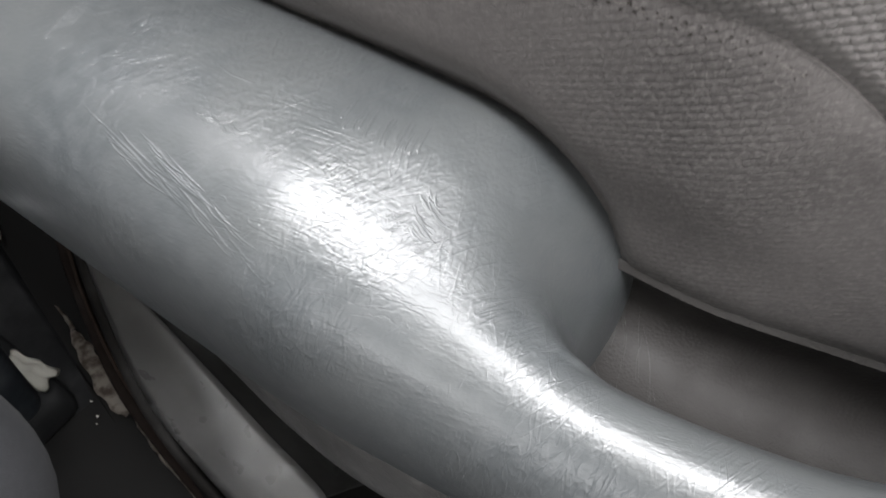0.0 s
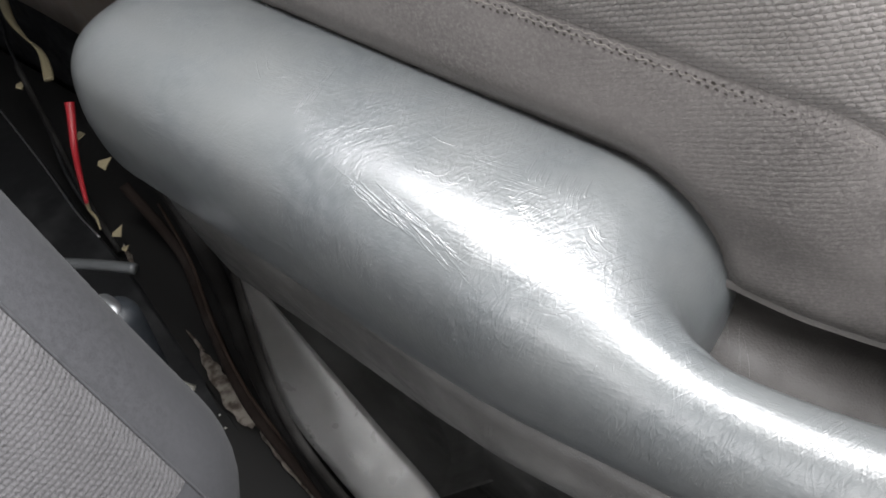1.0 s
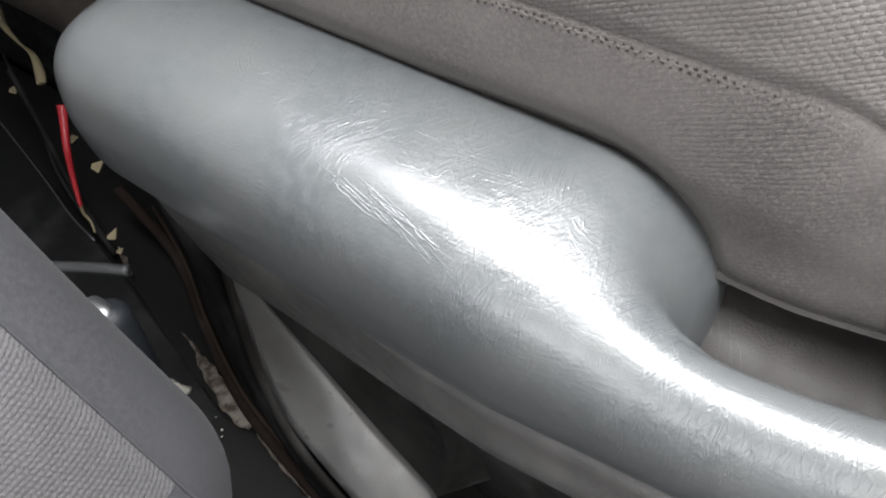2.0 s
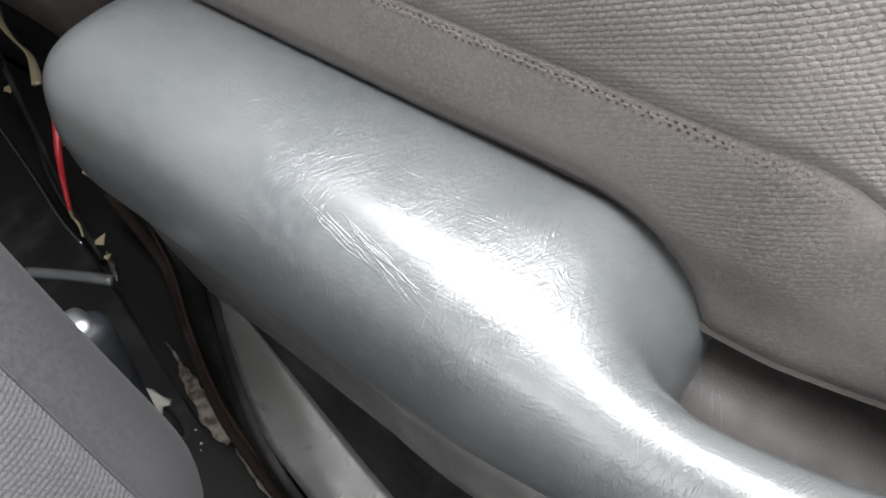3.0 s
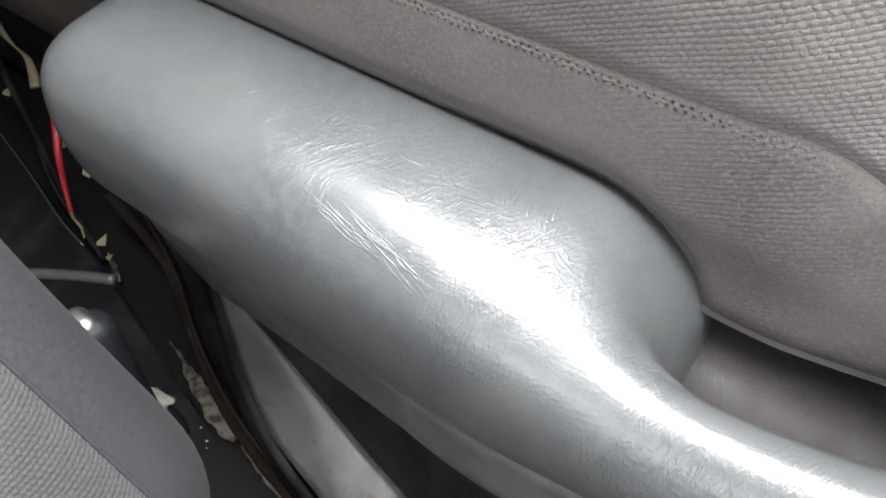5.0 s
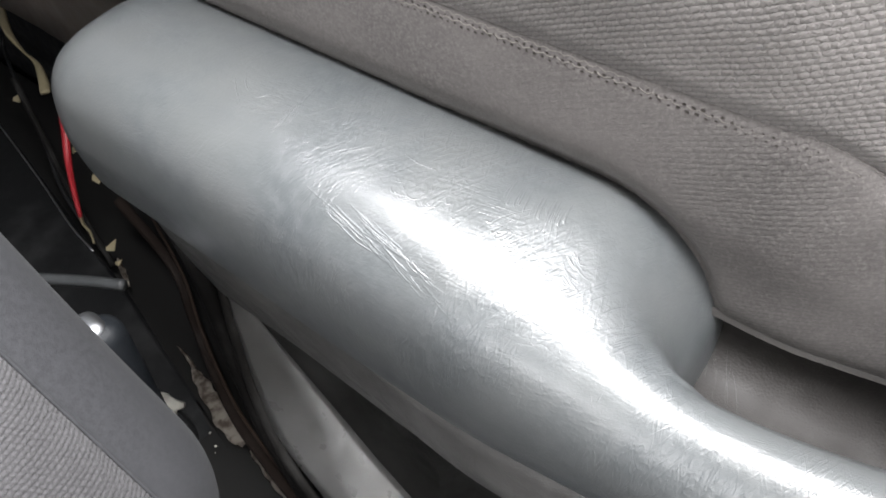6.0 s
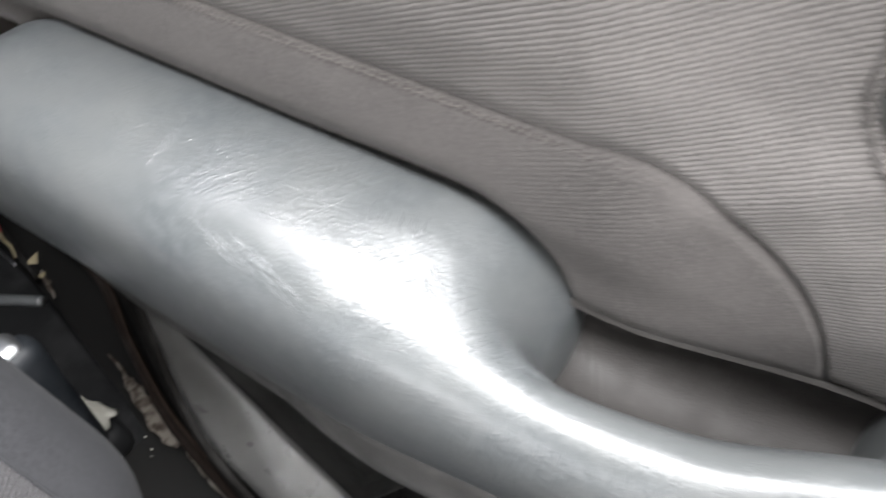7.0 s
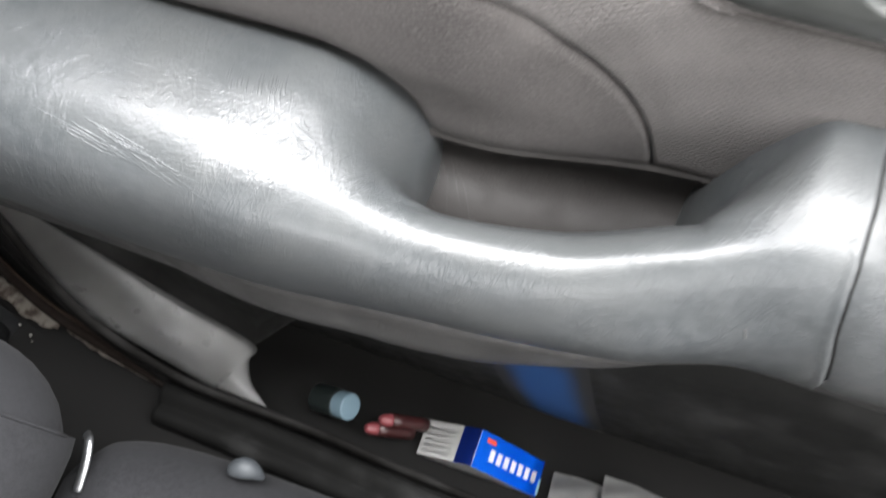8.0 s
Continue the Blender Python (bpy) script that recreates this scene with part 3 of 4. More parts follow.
def handle_bezel():
    """Inner door release: a plate with a lock slider cell and a round pull cup."""
    def outline(grow):
        pts = []
        for cx, cz, a0 in ((0.268, 0.615, 0), (0.1250, 0.615, 90), (0.1250, 0.5690, 180), (0.268, 0.5690, 270)):
            for k in range(9):
                a = radians(a0 + 90 * k / 8)
                pts.append((cx + (0.032 + grow) * math.cos(a), cz + (0.032 + grow) * math.sin(a)))
        return pts

    rng = random.Random(12)
    hem = []
    for a, b in outline(0.0055)[12:36]:
        hem.append((a + rng.uniform(-0.0005, 0.0005), cloth_depth(a, b - 0.0155) - 0.0026 + rng.uniform(-0.0005, 0.0005), b - 0.0160 + rng.uniform(-0.0005, 0.0005)))
    part("cloth_hem", tube(hem, lambda t: 0.0011 + 0.0004 * math.sin(170 * t), 8, 8), SMOOTH, door, "puckered cloth hem round the door release")
    release = thing("door_release", "satin grey inner door release with lock slider", "door handle")
    rows = []
    for grow, y in ((0.006, 0.014), (0.0058, 0.005), (0.0045, -0.001), (0.0015, -0.0048), (-0.003, -0.0064), (-0.008, -0.0064)):
        rows.append([(a, y, b) for a, b in outline(grow) + outline(grow)[:1]])
    release.location = (0, 0.0220, -0.0148)
    part("plate_rim", loft(rows), BEZEL, release)
    # Plate with a cell and a cup sunk in it.
    def dish(u, v):
        x, z = lerp(0.0945, 0.296, u), lerp(0.5415, 0.642, v)
        cell = step(x, 0.101, 0.108) * step(x, 0.139, 0.133) * min(1.0, max(0.0, (z - 0.558) / 0.0098))
        reach = math.hypot(max(0.168 - x, x - 0.262, 0.0), z - 0.571)
        cup = step(reach, 0.0225, 0.017)
        beyond = math.hypot(max(0.1250 - x, x - 0.268, 0.0), max(0.5690 - z, z - 0.615, 0.0))
        return (x, -0.0062 + 0.016 * cell + 0.026 * cup + 0.02 * step(beyond, 0.025, 0.030), z)

    part("plate", sheet(dish, 200, 100), BEZEL, release)
    slider = part("lock_slider", box((0.030, 0.012, 0.022), (0.121, 0.001, 0.599), 0.004), SILVER, release)
    part("red_mark", box((0.024, 0.003, 0.008), (0.123, -0.0055, 0.593), 0.001), RED_MARK, slider)


def pocket():
    """Lower door: back wall, lip and the sloping rear shelf of the map pocket."""
    def back(u, v):
        x, z = lerp(-0.345, 0.5, u), lerp(-0.06, 0.33, v)
        return (x, -0.028 - 0.012 * math.sin(math.pi * v) + 0.02 * step(v, 0.8, 1.0), z)

    part("pocket_back", sheet(back, 60, 30), LOWER, door, "charcoal plastic back wall of the map pocket")
    lip = spline([(-0.334, -0.059, 0.227), (-0.314, -0.076, 0.197), (-0.291, -0.093, 0.162), (-0.264, -0.107, 0.130), (-0.224, -0.1170, 0.103), (-0.174, -0.1235, 0.084), (-0.10, -0.1240, 0.072),
                  (-0.05, -0.1250, 0.065), (0.02, -0.129, 0.058), (0.20, -0.135, 0.05), (0.45, -0.14, 0.05)], 8)
    rows = []
    for p in lip:
        rows.append([p + Vector(d) for d in ((-0.012, -0.004, -0.30 * (p.z + 0.02) - 0.02), (-0.004, -0.004, -0.008), (-0.002, -0.003, -0.002),
                                             (0, 0, 0), (0.002, 0.002, -0.002), (0.002, 0.003, -0.10))])
    part("pocket_lip", loft(rows), RUBBER, door, "dark lip along the map pocket")
    inner = spline([(-0.325, -0.056, 0.230), (-0.285, -0.060, 0.197), (-0.245, -0.064, 0.163), (-0.195, -0.070, 0.125), (-0.1435, -0.076, 0.084), (-0.1425, -0.090, 0.080), (-0.134, -0.106, 0.0765), (-0.116, -0.1198, 0.0735)], 10)
    outer = spline([(-0.331, -0.058, 0.226), (-0.312, -0.074, 0.196), (-0.289, -0.091, 0.161), (-0.258, -0.1060, 0.126), (-0.175, -0.1200, 0.084), (-0.157, -0.1208, 0.0800), (-0.140, -0.1210, 0.0772), (-0.114, -0.1212, 0.0728)], 10)
    rows = [[a.lerp(b, k / 8) + Vector((0, 0, (b - a).length * 0.10 * math.sin(math.pi * k / 8))) for k in range(9)] for a, b in zip(outer, inner)]
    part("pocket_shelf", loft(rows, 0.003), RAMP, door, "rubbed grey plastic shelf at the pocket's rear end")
    # The rear end of the pocket rises from the shelf to the armrest in one hollow sweep.
    # Added panel; its grey is picked to brighten the dark gap behind the shelf.
    foot = inner[:41] + [inner[40] + Vector((0.008 * k, 0.012 * k, -0.002 * k)) for k in range(1, 6)]
    rows = [spline([p + Vector(d) for d in ((-0.001, -0.001, -0.004), (0.004, 0.010, 0.018), (0.008, 0.016, 0.05), (0.009, 0.016, 0.09), (0.008, 0.012, 0.14))], 4) for p in foot]
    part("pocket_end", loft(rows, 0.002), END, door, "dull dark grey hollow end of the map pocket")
    part("pocket_floor", slab(-0.34, 0.5, -0.125, -0.03, -0.055, -0.045), LOWER, door)


def stitches():
    """Needle holes in two rows beside the seam, with a pale thread between them."""
    def at(x, z):
        foot = lerp(0.42, rim_height(x), step(x, -0.06, 0.0))
        v = (z - foot) / (seam_height(x) - foot)
        return -0.0035 * math.sin(math.pi * min(1, v)) + 0.0016 * math.exp(-((seam_height(x) - z) / 0.0035) ** 2)

    hole = bmesh.new()
    rim = [hole.verts.new((0.0009 * math.cos(k * math.pi / 4), 0, 0.0007 * math.sin(k * math.pi / 4))) for k in range(8)]
    back = hole.verts.new((0, 0.0004, 0))
    for k in range(8):
        hole.faces.new((rim[k], rim[(k + 1) % 8], back))
    first = part("stitch", hole, HOLE, door)
    rng = random.Random(2)
    for k in range(178):
        x = -0.262 + 0.0034 * (k // 2) + (0.0017 if k % 2 else 0.0)
        z = seam_height(x) - (0.0030 if k % 2 else 0.0048) + rng.uniform(-0.0004, 0.0004)
        ob = first if k == 0 else first.copy()
        if k:
            scene.collection.objects.link(ob)
        ob.location = (x, at(x, z) + cloth_depth(x, z) - 0.0006, z)
        ob.rotation_euler = (0, rng.uniform(-0.6, 0.6), 0)
        ob.scale = [rng.uniform(0.6, 1.05) * (1.0 - 0.7 * step(x, -0.02, 0.05))] * 3
    for drop in (0.0019, 0.0040):
        line = []
        for k in range(178):
            x = -0.262 + 0.0017 * k
            z = seam_height(x) - drop + 0.0005 * math.sin(1.9 * k) + rng.uniform(-0.0002, 0.0002)
            line.append((x, at(x, z) + cloth_depth(x, z) + 0.0001 + 0.0003 * step(x, -0.06, 0.03), z))
        part("thread", tube(line, 0.00028, 5, 1), THREAD, door)


armrest()
cloth_panels()
stitches()
handle_bezel()
pocket()


# ---- sill, seals and wires ----
sill = part("sill", slab(-1.5, 1.2, -0.60, 0.10, -0.06, 0.0), CARPET)
tagged(sill, "black worn door sill", "door sill", kind="structure")


def sill_things():
    seal = thing("door_seal", "black rubber door seal with a brown rusty edge", "door seal")
    part("rubber_bulb", tube([(-0.62, 0.02, 0.24), (-0.48, -0.02, 0.12), (-0.39, -0.066, 0.05), (-0.30, -0.100, 0.03), (-0.16, -0.128, 0.02), (0.1, -0.142, 0.02), (0.5, -0.15, 0.02)], 0.009), RUBBER, seal)
    part("brown_edge", tube([(-0.64, -0.005, 0.09), (-0.561, -0.016, 0.04), (-0.491, -0.048, 0.03), (-0.395, -0.090, 0.02), (-0.317, -0.110, 0.02), (-0.2, -0.13, 0.012)], 0.006, 8, 8, 0.7), BROWN, seal)
    # The seal's lit edge, drawn as a thin strand of lighter brown.
    part("seal_ridge", tube([(-0.60, 0.004, 0.075), (-0.535, -0.020, 0.045), (-0.465, -0.056, 0.036), (-0.385, -0.088, 0.029), (-0.31, -0.106, 0.027), (-0.2, -0.124, 0.02)], 0.0016, 6, 8), RIDGE, seal, "thin brown ridge of the seal, lightened as a lit edge")
    def sealant(line, wide, seed, label):
        """One torn length of sealant with ragged edges and a lumpy top."""
        rng = random.Random(seed)
        rows, pts = [], spline(line, 12)
        for k, p in enumerate(pts):
            t = k / (len(pts) - 1)
            at = min(int(t * (len(wide) - 1)), len(wide) - 2)
            w = lerp(wide[at], wide[at + 1], t * (len(wide) - 1) - at)
            left, right = (1 + 0.16 * math.sin(f * k + seed) + rng.uniform(-0.05, 0.05) for f in (0.7, 0.9))
            rows.append([p + Vector((0.25 * d * w + rng.uniform(-0.0004, 0.0004), d * w * (left if d < 0 else right), 0.0016 * (1 - d ** 4) + rng.uniform(-0.0003, 0.0003))) for d in (-1, -0.75, -0.4, 0, 0.4, 0.75, 1)])
        tagged(part("sealant_strip", loft(rows, 0.002), CRUST), label, "sealant strip", "sealant along the sill")

    sealant([(-0.640, -0.0420, 0.024), (-0.622, -0.0490, 0.022), (-0.598, -0.0585, 0.020)], (0.0012, 0.0032, 0.0010), 3, "thin crumbling scrap of sealant beside the rod")
    sealant([(-0.492, -0.0765, 0.018), (-0.475, -0.0790, 0.017), (-0.458, -0.0835, 0.016)], (0.0008, 0.0016, 0.0022), 4, "thin crumbling thread of sealant on the sill")
    sealant([(-0.459, -0.0850, 0.015), (-0.430, -0.0925, 0.015), (-0.385, -0.1035, 0.014), (-0.353, -0.1080, 0.013)], (0.0026, 0.0060, 0.0072, 0.0090, 0.0095, 0.0060), 5, "crusty grey-brown torn sealant on the sill")
    sealant([(-0.346, -0.1070, 0.010), (-0.315, -0.1140, 0.009), (-0.290, -0.1205, 0.008), (-0.20, -0.134, 0.006)], (0.0042, 0.0056, 0.0044, 0.0024, 0.0014), 6, "narrow brownish torn sealant on the sill")
    scuff = [(0.0, 0.0), (0.002, 0.024), (0.006, 0.031), (0.013, 0.033), (0.017, 0.029), (0.020, 0.0285), (0.024, 0.034), (0.032, 0.036), (0.038, 0.034), (0.041, 0.026), (0.043, 0.0)]
    plate = []
    for x, k in [(-0.2275, 0.0), (-0.227, 0.7), (-0.224, 0.93), (-0.219, 1.0)] + [(-0.2 + 0.04 * n, 1.0) for n in range(21)]:
        plate.append([(x, -0.182 + a + 0.018 * step(-x, -0.2, 0.25), h * k) for a, h in scuff])
    ob = part("scuff_plate", loft(plate), SCUFF)
    tagged(ob, "ribbed dark grey plastic scuff plate on the sill", "scuff plate")
    ob = part("sill_trim", loft([[(x, y - 0.25, h - 0.004), (x, y - 0.003, h), (x, y, h - 0.004), (x, y + 0.002, 0.0)] for x, y, h in
                                 ((-1.2, 0.05, 0.034), (-0.928, 0.0, 0.034), (-0.81, -0.024, 0.034), (-0.718, -0.045, 0.034), (-0.662, -0.053, 0.032), (-0.60, -0.065, 0.026), (-0.52, -0.086, 0.014), (-0.44, -0.105, 0.004), (-0.36, -0.125, -0.004))]), BLACK)
    tagged(ob, "black plastic trim plate with a worn edge", "sill trim")
    ob = part("trim_edge_wire", tube([(-1.0, 0.012, 0.037), (-0.928, -0.001, 0.037), (-0.81, -0.025, 0.037), (-0.718, -0.046, 0.037), (-0.662, -0.054, 0.036)], 0.0011, 6), STEEL)
    tagged(ob, "thin grey wire along the trim edge", "wire")


def wires():
    def wire(name, label, pts, r, mat):
        tagged(part(name, tube(pts, r, 8), mat), label, "wire", "loose wires by the door pillar")

    wire("red_wire", "loose red wire beside the sill", [(-0.700, 0.012, 0.17), (-0.693, 0.0034, 0.16), (-0.680, -0.0144, 0.14), (-0.6766, -0.0277, 0.11), (-0.6674, -0.0419, 0.08)], lambda t: 0.0054 * (1 - 0.55 * t), RED)
    wire("stripped_wire", "stripped wire end wound in yellowed tape", [(-0.668, -0.0415, 0.081), (-0.672, -0.043, 0.065), (-0.668, -0.043, 0.055), (-0.655, -0.0495, 0.05)], lambda t: 0.0022 * (1 - 0.5 * t), BEIGE)
    wire("grey_wire", "loose grey wire beside the sill", [(-1.02, 0.09, 0.11), (-0.969, 0.064, 0.10), (-0.867, 0.027, 0.09), (-0.799, 0.001, 0.08), (-0.729, -0.028, 0.07), (-0.66, -0.046, 0.03)], 0.0022, BLACK)
    wire("dark_wire", "dark wire beside the red wire", [(-0.86, 0.03, 0.14), (-0.78, 0.0, 0.10), (-0.70, -0.03, 0.07), (-0.64, -0.05, 0.02)], 0.0035, RUBBER)
    tape = thing("taped_cable", "cable wrapped in yellowed tape by the pillar", "cable")
    part("tape", tube([(-0.96, 0.09, 0.17), (-0.914, 0.07, 0.16), (-0.88, 0.063, 0.15), (-0.85, 0.060, 0.145), (-0.83, 0.05, 0.135), (-0.815, 0.040, 0.13)],
                      lambda t: 0.0016 + 0.0048 * abs(math.cos(1.12 * math.pi * t)) ** 1.5, 9, 8, 0.6), BEIGE, tape)
    rng = random.Random(9)
    for x, y, z, s in ((-0.668, -0.001, 0.105, 0.012), (-0.722, 0.009, 0.112, 0.0095), (-0.90, 0.032, 0.09, 0.010), (-0.638, -0.039, 0.045, 0.010), (-0.622, -0.047, 0.035, 0.006)):
        pts = [(s * math.cos(a) * rng.uniform(0.8, 1.0), 0.8 * s * math.sin(a) * rng.uniform(0.7, 1)) for a in (0.4, 2.3, 2.9, 4.5)]
        ob = part("sealant_flake", prism(pts, 0.0014, pose(x, y, z, 25, -20, rng.uniform(0, 90))), BEIGE, smooth=False)
        tagged(ob, "torn yellowed flake of sealant", "flake", "sealant flakes on the sill")
    ob = part("pillar_trim", sheet(lambda u, v: (lerp(-1.1, -0.47, u), 0.03 + 0.02 * math.sin(3 * u), lerp(0.245, 0.75, v)), 12, 12, 0.006), PILLAR)
    tagged(ob, "taupe plastic trim of the door pillar", "pillar trim", kind="structure")


sill_things()
wires()


# ---- the seat ----
def seat():
    s = thing("car_seat", "grey cloth driver's seat with woven centre", "car seat")

    def bolster(u, v):
        # along: bottom to top of the backrest; round: across its edge
        q = u
        end = (1 - max(0.0, 1 - q / 0.12) ** 2.2) ** (1 / 2.2) if q < 0.12 else 1.0
        cx, cz = lerp(-0.20, -0.62, q), lerp(0.195, 0.80, q)
        a = lerp(-1.2, 3.6, v)
        y = -0.235 + 0.082 * end * math.cos(a) + 0.02 * (q - 0.2) * step(q, 0.1, 0.4)
        d = 0.065 * end * math.sin(a)
        return (cx + 0.81 * d, y, cz + 0.58 * d)

    part("backrest_bolster", sheet(bolster, 60, 40), SEAT_SMOOTH, s, "smooth grey cloth side of the backrest")

    def centre(u, v):
        q = u
        end = (1 - max(0.0, 1 - q / 0.12) ** 2.2) ** (1 / 2.2) if q < 0.12 else 1.0
        cx, cz = lerp(-0.20, -0.62, q), lerp(0.195, 0.80, q)
        y = lerp(-0.1945, -0.62, v)
        edge = y - 0.02 * (q - 0.2) * step(q, 0.1, 0.4) + 0.235
        d = 0.065 * end * math.sqrt(max(0.05, 1 - (max(0.0, edge) / 0.0821) ** 2)) + 0.0025 - 0.003 * math.exp(-(v / 0.012) ** 2)
        return (cx + 0.81 * d, y, cz + 0.58 * d)

    part("backrest_centre", sheet(lambda u, v: centre(lerp(0.10, 1.0, u), v), 60, 70), SEAT_WEAVE, s, "woven grey cloth centre of the backrest")
    part("backrest_foot", sheet(lambda u, v: centre(lerp(0.0, 0.0995, u), v), 24, 40), SEAT_SMOOTH, s, "plain grey cloth foot of the backrest")
    part("backrest_seam", tube([Vector(centre(0.03 + 0.03 * k, 0.0)) + Vector((0.001, 0, 0.0008)) for k in range(30)], 0.0012, 6, 2), SEAT_SMOOTH, s, "sewn seam beside the woven centre")

    def cushion(u, v):
        x = lerp(-0.21, 0.33, u)
        e = (1 - abs(2 * u - 1) ** 6) ** 0.5
        a = lerp(-0.4, math.pi / 2, v)
        return (x, -0.241 + 0.07 * math.cos(a) * (0.6 + 0.4 * e) - (0.35 * (v - 0.8) / 0.2 if v > 0.8 else 0), 0.104 - 0.028 * u + 0.075 * math.sin(a) * (0.7 + 0.3 * e))

    part("cushion", sheet(cushion, 50, 40), SEAT_SMOOTH, s, "grey cloth side of the seat cushion")
    part("cushion_clip", tube([(-0.098, -0.180, 0.143), (-0.094, -0.177, 0.152), (-0.087, -0.174, 0.156), (-0.080, -0.174, 0.153), (-0.074, -0.176, 0.145)], lambda t: 0.002 + 0.006 * math.sin(math.pi * min(1.0, max(0.0, t))), 12, 6), CLIP, s, "pale grey plastic clip at the cushion edge")
    part("frame_strip", tube([(-0.203, -0.190, 0.166), (-0.196, -0.194, 0.172), (-0.191, -0.208, 0.172), (-0.189, -0.228, 0.168)], 0.0035, 8, 6, 0.6), STEEL, s, "bare metal strip of the seat frame")
    part("seat_rail", slab(-0.60, -0.398, -0.24, -0.125, 0.0, 0.042, 0.012), BLACK, s, "black steel seat rail")
    lever = part("recliner_lever", box((0.030, 0.044, 0.165), (-0.362, -0.156, 0.178), 0.013, (-6, 4, 0), 4), GREY_LEVER, s, "slate plastic recliner lever")
    # Bright piece added where the lever's rounded end shows a highlight.
    part("lever_tip", box((0.027, 0.036, 0.018), (-0.362, -0.153, 0.2560), 0.0088, (-6, 4, 0), 5), STEEL, lever, "bright steel tip for the highlight on its end")
    part("rod", tube([(-0.515, -0.132, 0.184), (-0.47, -0.107, 0.185), (-0.443, -0.093, 0.184)], 0.005, 10), WORN_STEEL, s, "grey rod beside the seat")


seat()


# ---- small things in the pocket and on the sill ----
def carton():
    c = thing("medicine_carton", "blue and white medicine carton standing tilted in the pocket", "carton", at=(0.064, -0.093, 0.062))
    tilt = radians(-52)
    ux, uz = Vector((math.cos(-tilt) * -1, 0, -math.sin(-tilt) * 0.75)), Vector((math.sin(-tilt) * 0.8, 0, -math.cos(-tilt)))
    ux.normalize()
    uz = Vector((-ux.z, 0, ux.x)) * -1
    uz = uz if uz.z < 0 else -uz
    a, b, w = 0.072, 0.105, 0.016
    yv = Vector((0, 1, 0))

    def face(name, mat, s0, s1, t0, t1, along, out, lift, parent, label=""):
        bm = bmesh.new()
        quad = [along * s0 + yv * t0, along * s1 + yv * t0, along * s1 + yv * t1, along * s0 + yv * t1]
        low = [bm.verts.new(q + out * lift) for q in quad]
        f = bm.faces.new(low)
        bmesh.ops.solidify(bm, geom=[f], thickness=0.0006)
        return part(name, bm, mat, parent, label, smooth=False)

    bm = bmesh.new()
    vs = [bm.verts.new(p) for p in (-yv * w, ux * a - yv * w, ux * a + uz * b - yv * w, uz * b - yv * w,
                                    yv * w, ux * a + yv * w, ux * a + uz * b + yv * w, uz * b + yv * w)]
    for q in ((0, 1, 2, 3), (7, 6, 5, 4), (0, 4, 5, 1), (1, 5, 6, 2), (2, 6, 7, 3), (3, 7, 4, 0)):
        bm.faces.new([vs[k] for k in q])
    bmesh.ops.bevel(bm, geom=list(bm.edges), offset=0.0006, segments=2, affect="EDGES", profile=0.5)
    part("body", bm, WHITE, c, smooth=False)
    top = -uz
    front = -ux
    face("navy_band", NAVY, 0.0, 0.022, -w, w, ux, top, 0.0004, c)
    face("blue_side", BLUE, 0.0, b, -w, w, uz, front, 0.0004, c, "bright blue printed side")
    for k in range(7):
        face("letter", PRINT, 0.016 + 0.0095 * k, 0.022 + 0.0095 * k, -0.006, 0.004, uz, front, 0.0011, c)
    face("logo_patch", CYAN, 0.084, 0.100, -0.014, 0.000, uz, front, 0.0011, c)
    face("red_flash", RED_MARK, 0.008, 0.020, 0.008, 0.012, uz, front, 0.0011, c)
    for k in range(5):
        face("text_bar", SILVER, 0.028, 0.066, -0.012 + 0.005 * k, -0.0105 + 0.005 * k, ux, top, 0.0008, c)


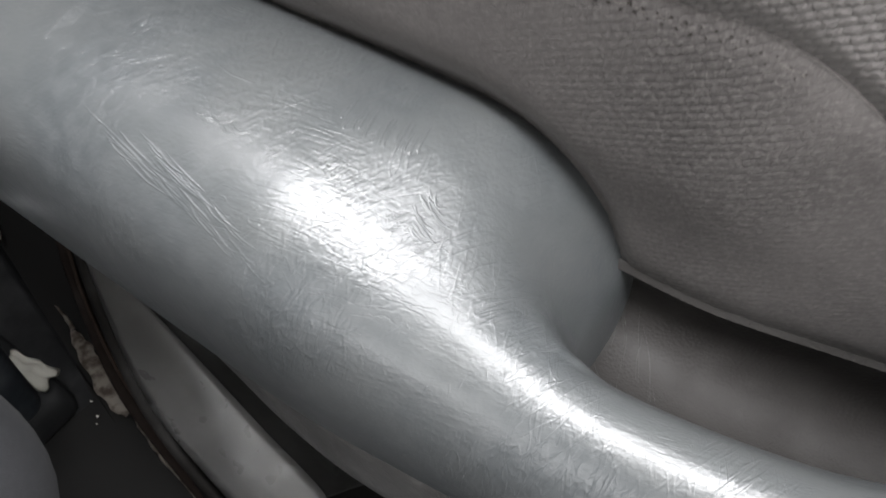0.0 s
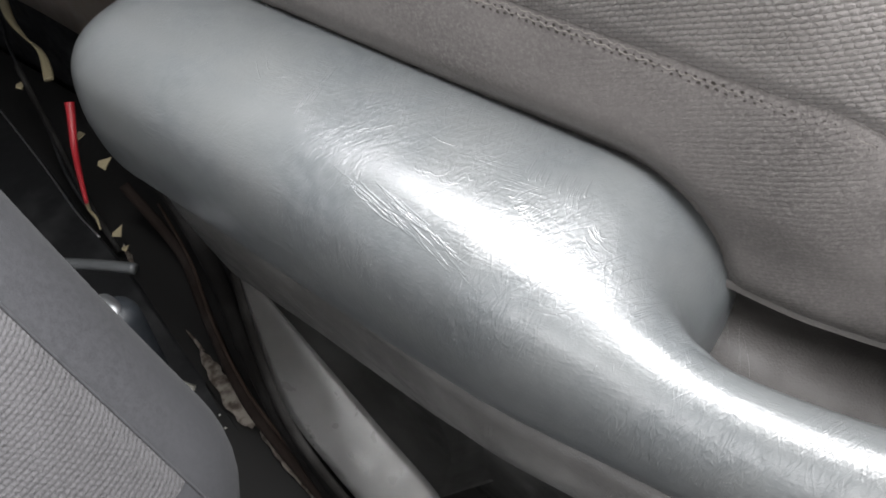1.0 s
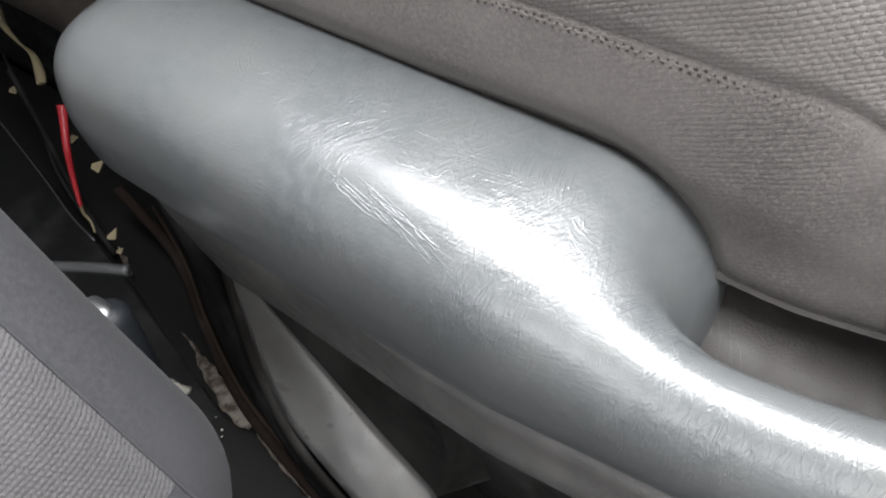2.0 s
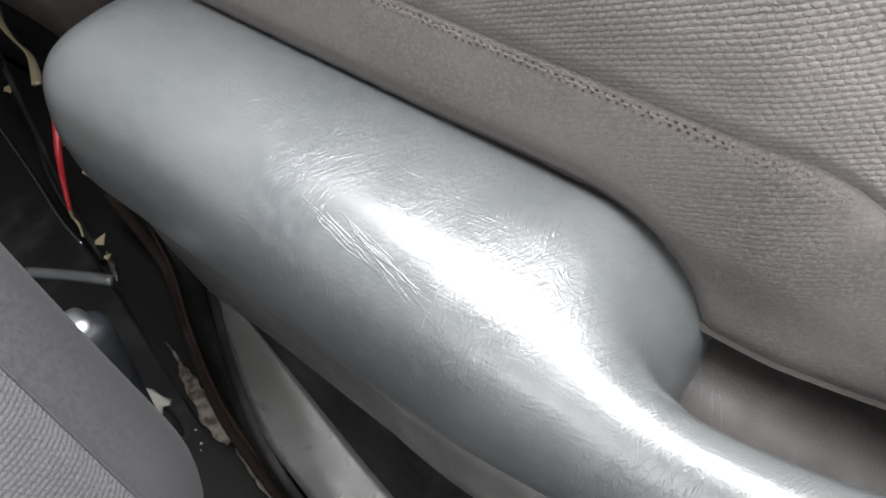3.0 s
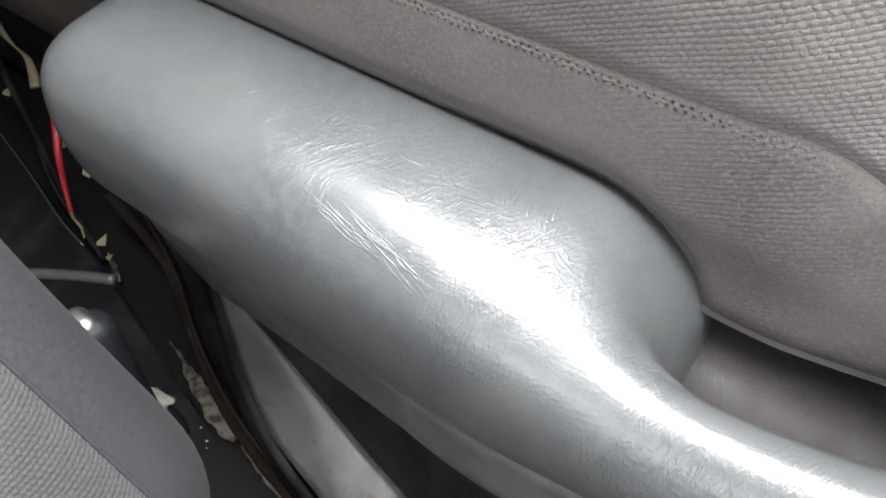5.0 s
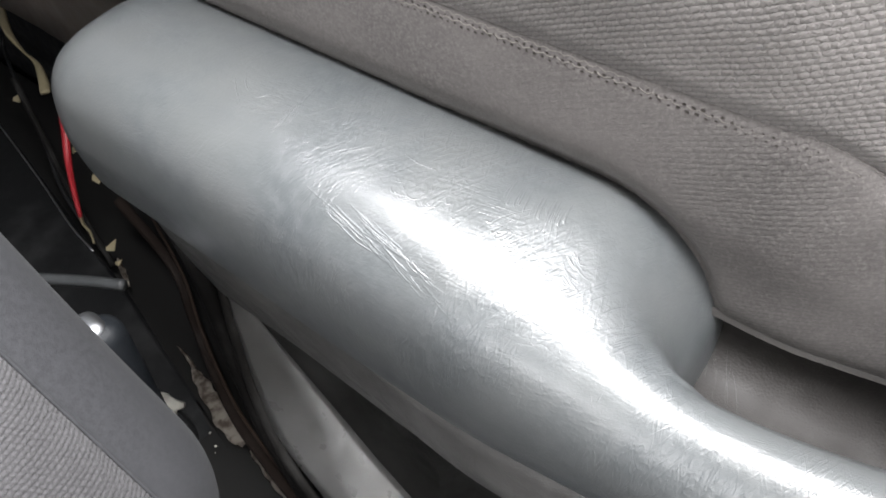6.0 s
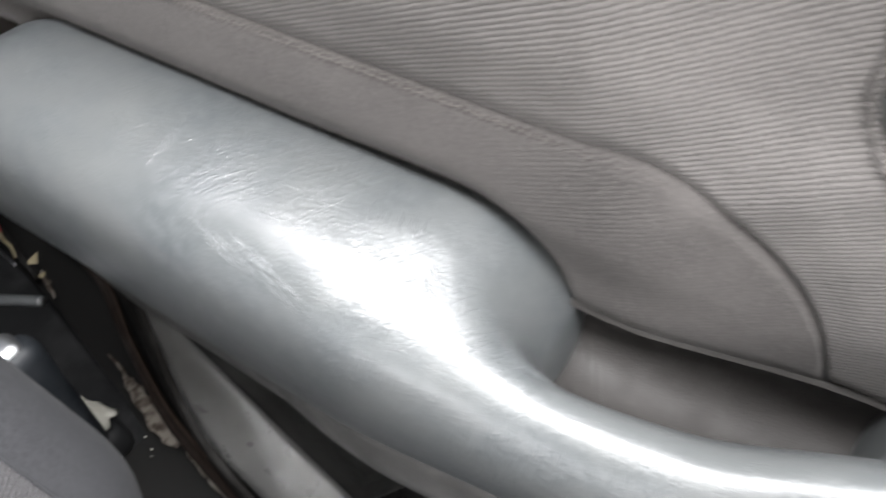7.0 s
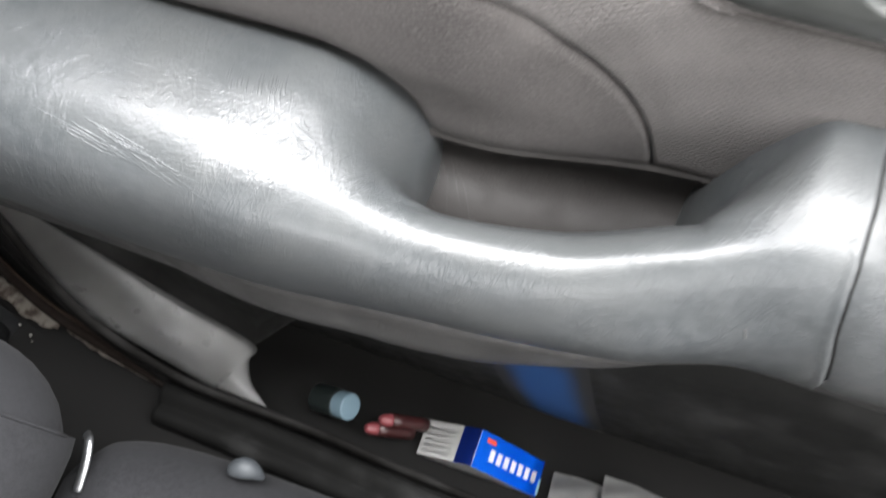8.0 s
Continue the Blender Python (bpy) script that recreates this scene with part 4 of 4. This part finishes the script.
def pocket_things():
    b = thing("small_bottle", "small dark bottle with a pale blue cap lying in the pocket", "bottle")
    part("body", tube([(-0.083, -0.0945, 0.040), (-0.0815, -0.0946, 0.041), (-0.0625, -0.0954, 0.0532), (-0.061, -0.0955, 0.054)], lambda t: 0.0125 if 0.1 < t < 0.9 else 0.009, 20, 6), BOTTLE, b)
    ends = Vector((-0.0620, -0.0955, 0.0535)), Vector((-0.0490, -0.0962, 0.0618))
    rows = [ends[0], ends[0].lerp(ends[1], 0.04), ends[0].lerp(ends[1], 0.9), ends[0].lerp(ends[1], 0.97), ends[1]]
    part("cap", tube(rows, lambda t: 0.0118 if t < 0.7 else 0.0115 if t < 0.9 else 0.0106, 32, 1), CAP, b, "pale blue screw cap", smooth=False)
    for x, y, z in ((-0.018, -0.096, 0.055), (-0.028, -0.106, 0.050)):
        l = thing("lip_balm", "dark red tube with a pink end", "tube", "tubes in the pocket")
        part("tube", tube([(x + 0.03, y + 0.012, z - 0.035), (x + 0.004, y + 0.002, z - 0.004)], 0.0062, 14, 4), MAROON, l)
        part("end", tube([(x + 0.004, y + 0.002, z - 0.004), (x - 0.001, y, z), (x - 0.004, y - 0.001, z + 0.003)], lambda t: 0.0058 - 0.003 * t * t, 14, 4), PINK, l)
    carton()
    for k, (x, y, z, a) in enumerate(((0.163, -0.107, 0.040, 8), (0.204, -0.098, 0.046, -14))):
        ob = part("folded_paper", sheet(lambda u, v: (x + 0.06 * (u - 0.5), y + 0.045 * (v - 0.5), z + 0.012 * math.sin(3 * u + k) - 0.02 * v + 0.003 * math.sin(9 * u + 4 * v) + 0.002 * math.sin(13 * v - 6 * u)), 24, 18, 0.0008), GREY_PAPER)
        tagged(ob, "crumpled greyish white paper in the pocket", "paper", "papers in the pocket")
    # Flat sheet added in place of a blurred blue patch on the wall.
    def patch_at(u, v):
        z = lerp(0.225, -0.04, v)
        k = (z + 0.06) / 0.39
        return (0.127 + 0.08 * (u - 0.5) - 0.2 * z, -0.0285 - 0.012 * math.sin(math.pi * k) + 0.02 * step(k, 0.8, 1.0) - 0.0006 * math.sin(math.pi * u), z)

    ob = part("blue_patch_sheet", sheet(patch_at, 20, 24), BLUE_PATCH)
    tagged(ob, "flat stand-in sheet with a blue patch on the pocket wall", "plastic film")
    for x, y, size in ((-0.399, -0.120, 0.0022), (-0.384, -0.126, 0.0030), (-0.378, -0.131, 0.0016)):
        ob = part("paper_fleck", prism([(x, y), (x + size, y + 0.3 * size), (x + 0.7 * size, y - 0.5 * size)], 0.0006, pose(0, 0, 0.0045)), PAPER, smooth=False)
        tagged(ob, "tiny pale fleck of torn paper on the sill", "paper fleck", "flecks on the sill")
    def scrap(u, v):
        a, b = Vector((-0.467, -0.129)).lerp(Vector((-0.416, -0.118)), u), Vector((-0.452, -0.1435)).lerp(Vector((-0.405, -0.1395)), u)
        q = a.lerp(b, v) + Vector((0.003 * math.sin(9 * v) * u, 0.001 * math.sin(14 * u)))
        return (q.x, q.y, 0.0445 + 0.0012 * math.sin(11 * u + 3 * v) + 0.0008 * math.sin(17 * v + 5 * u) + 0.003 * u * v)

    ob = part("paper_scrap", sheet(scrap, 16, 10, 0.0005), PAPER)
    tagged(ob, "torn scrap of white paper beside the seat", "paper scrap")


pocket_things()
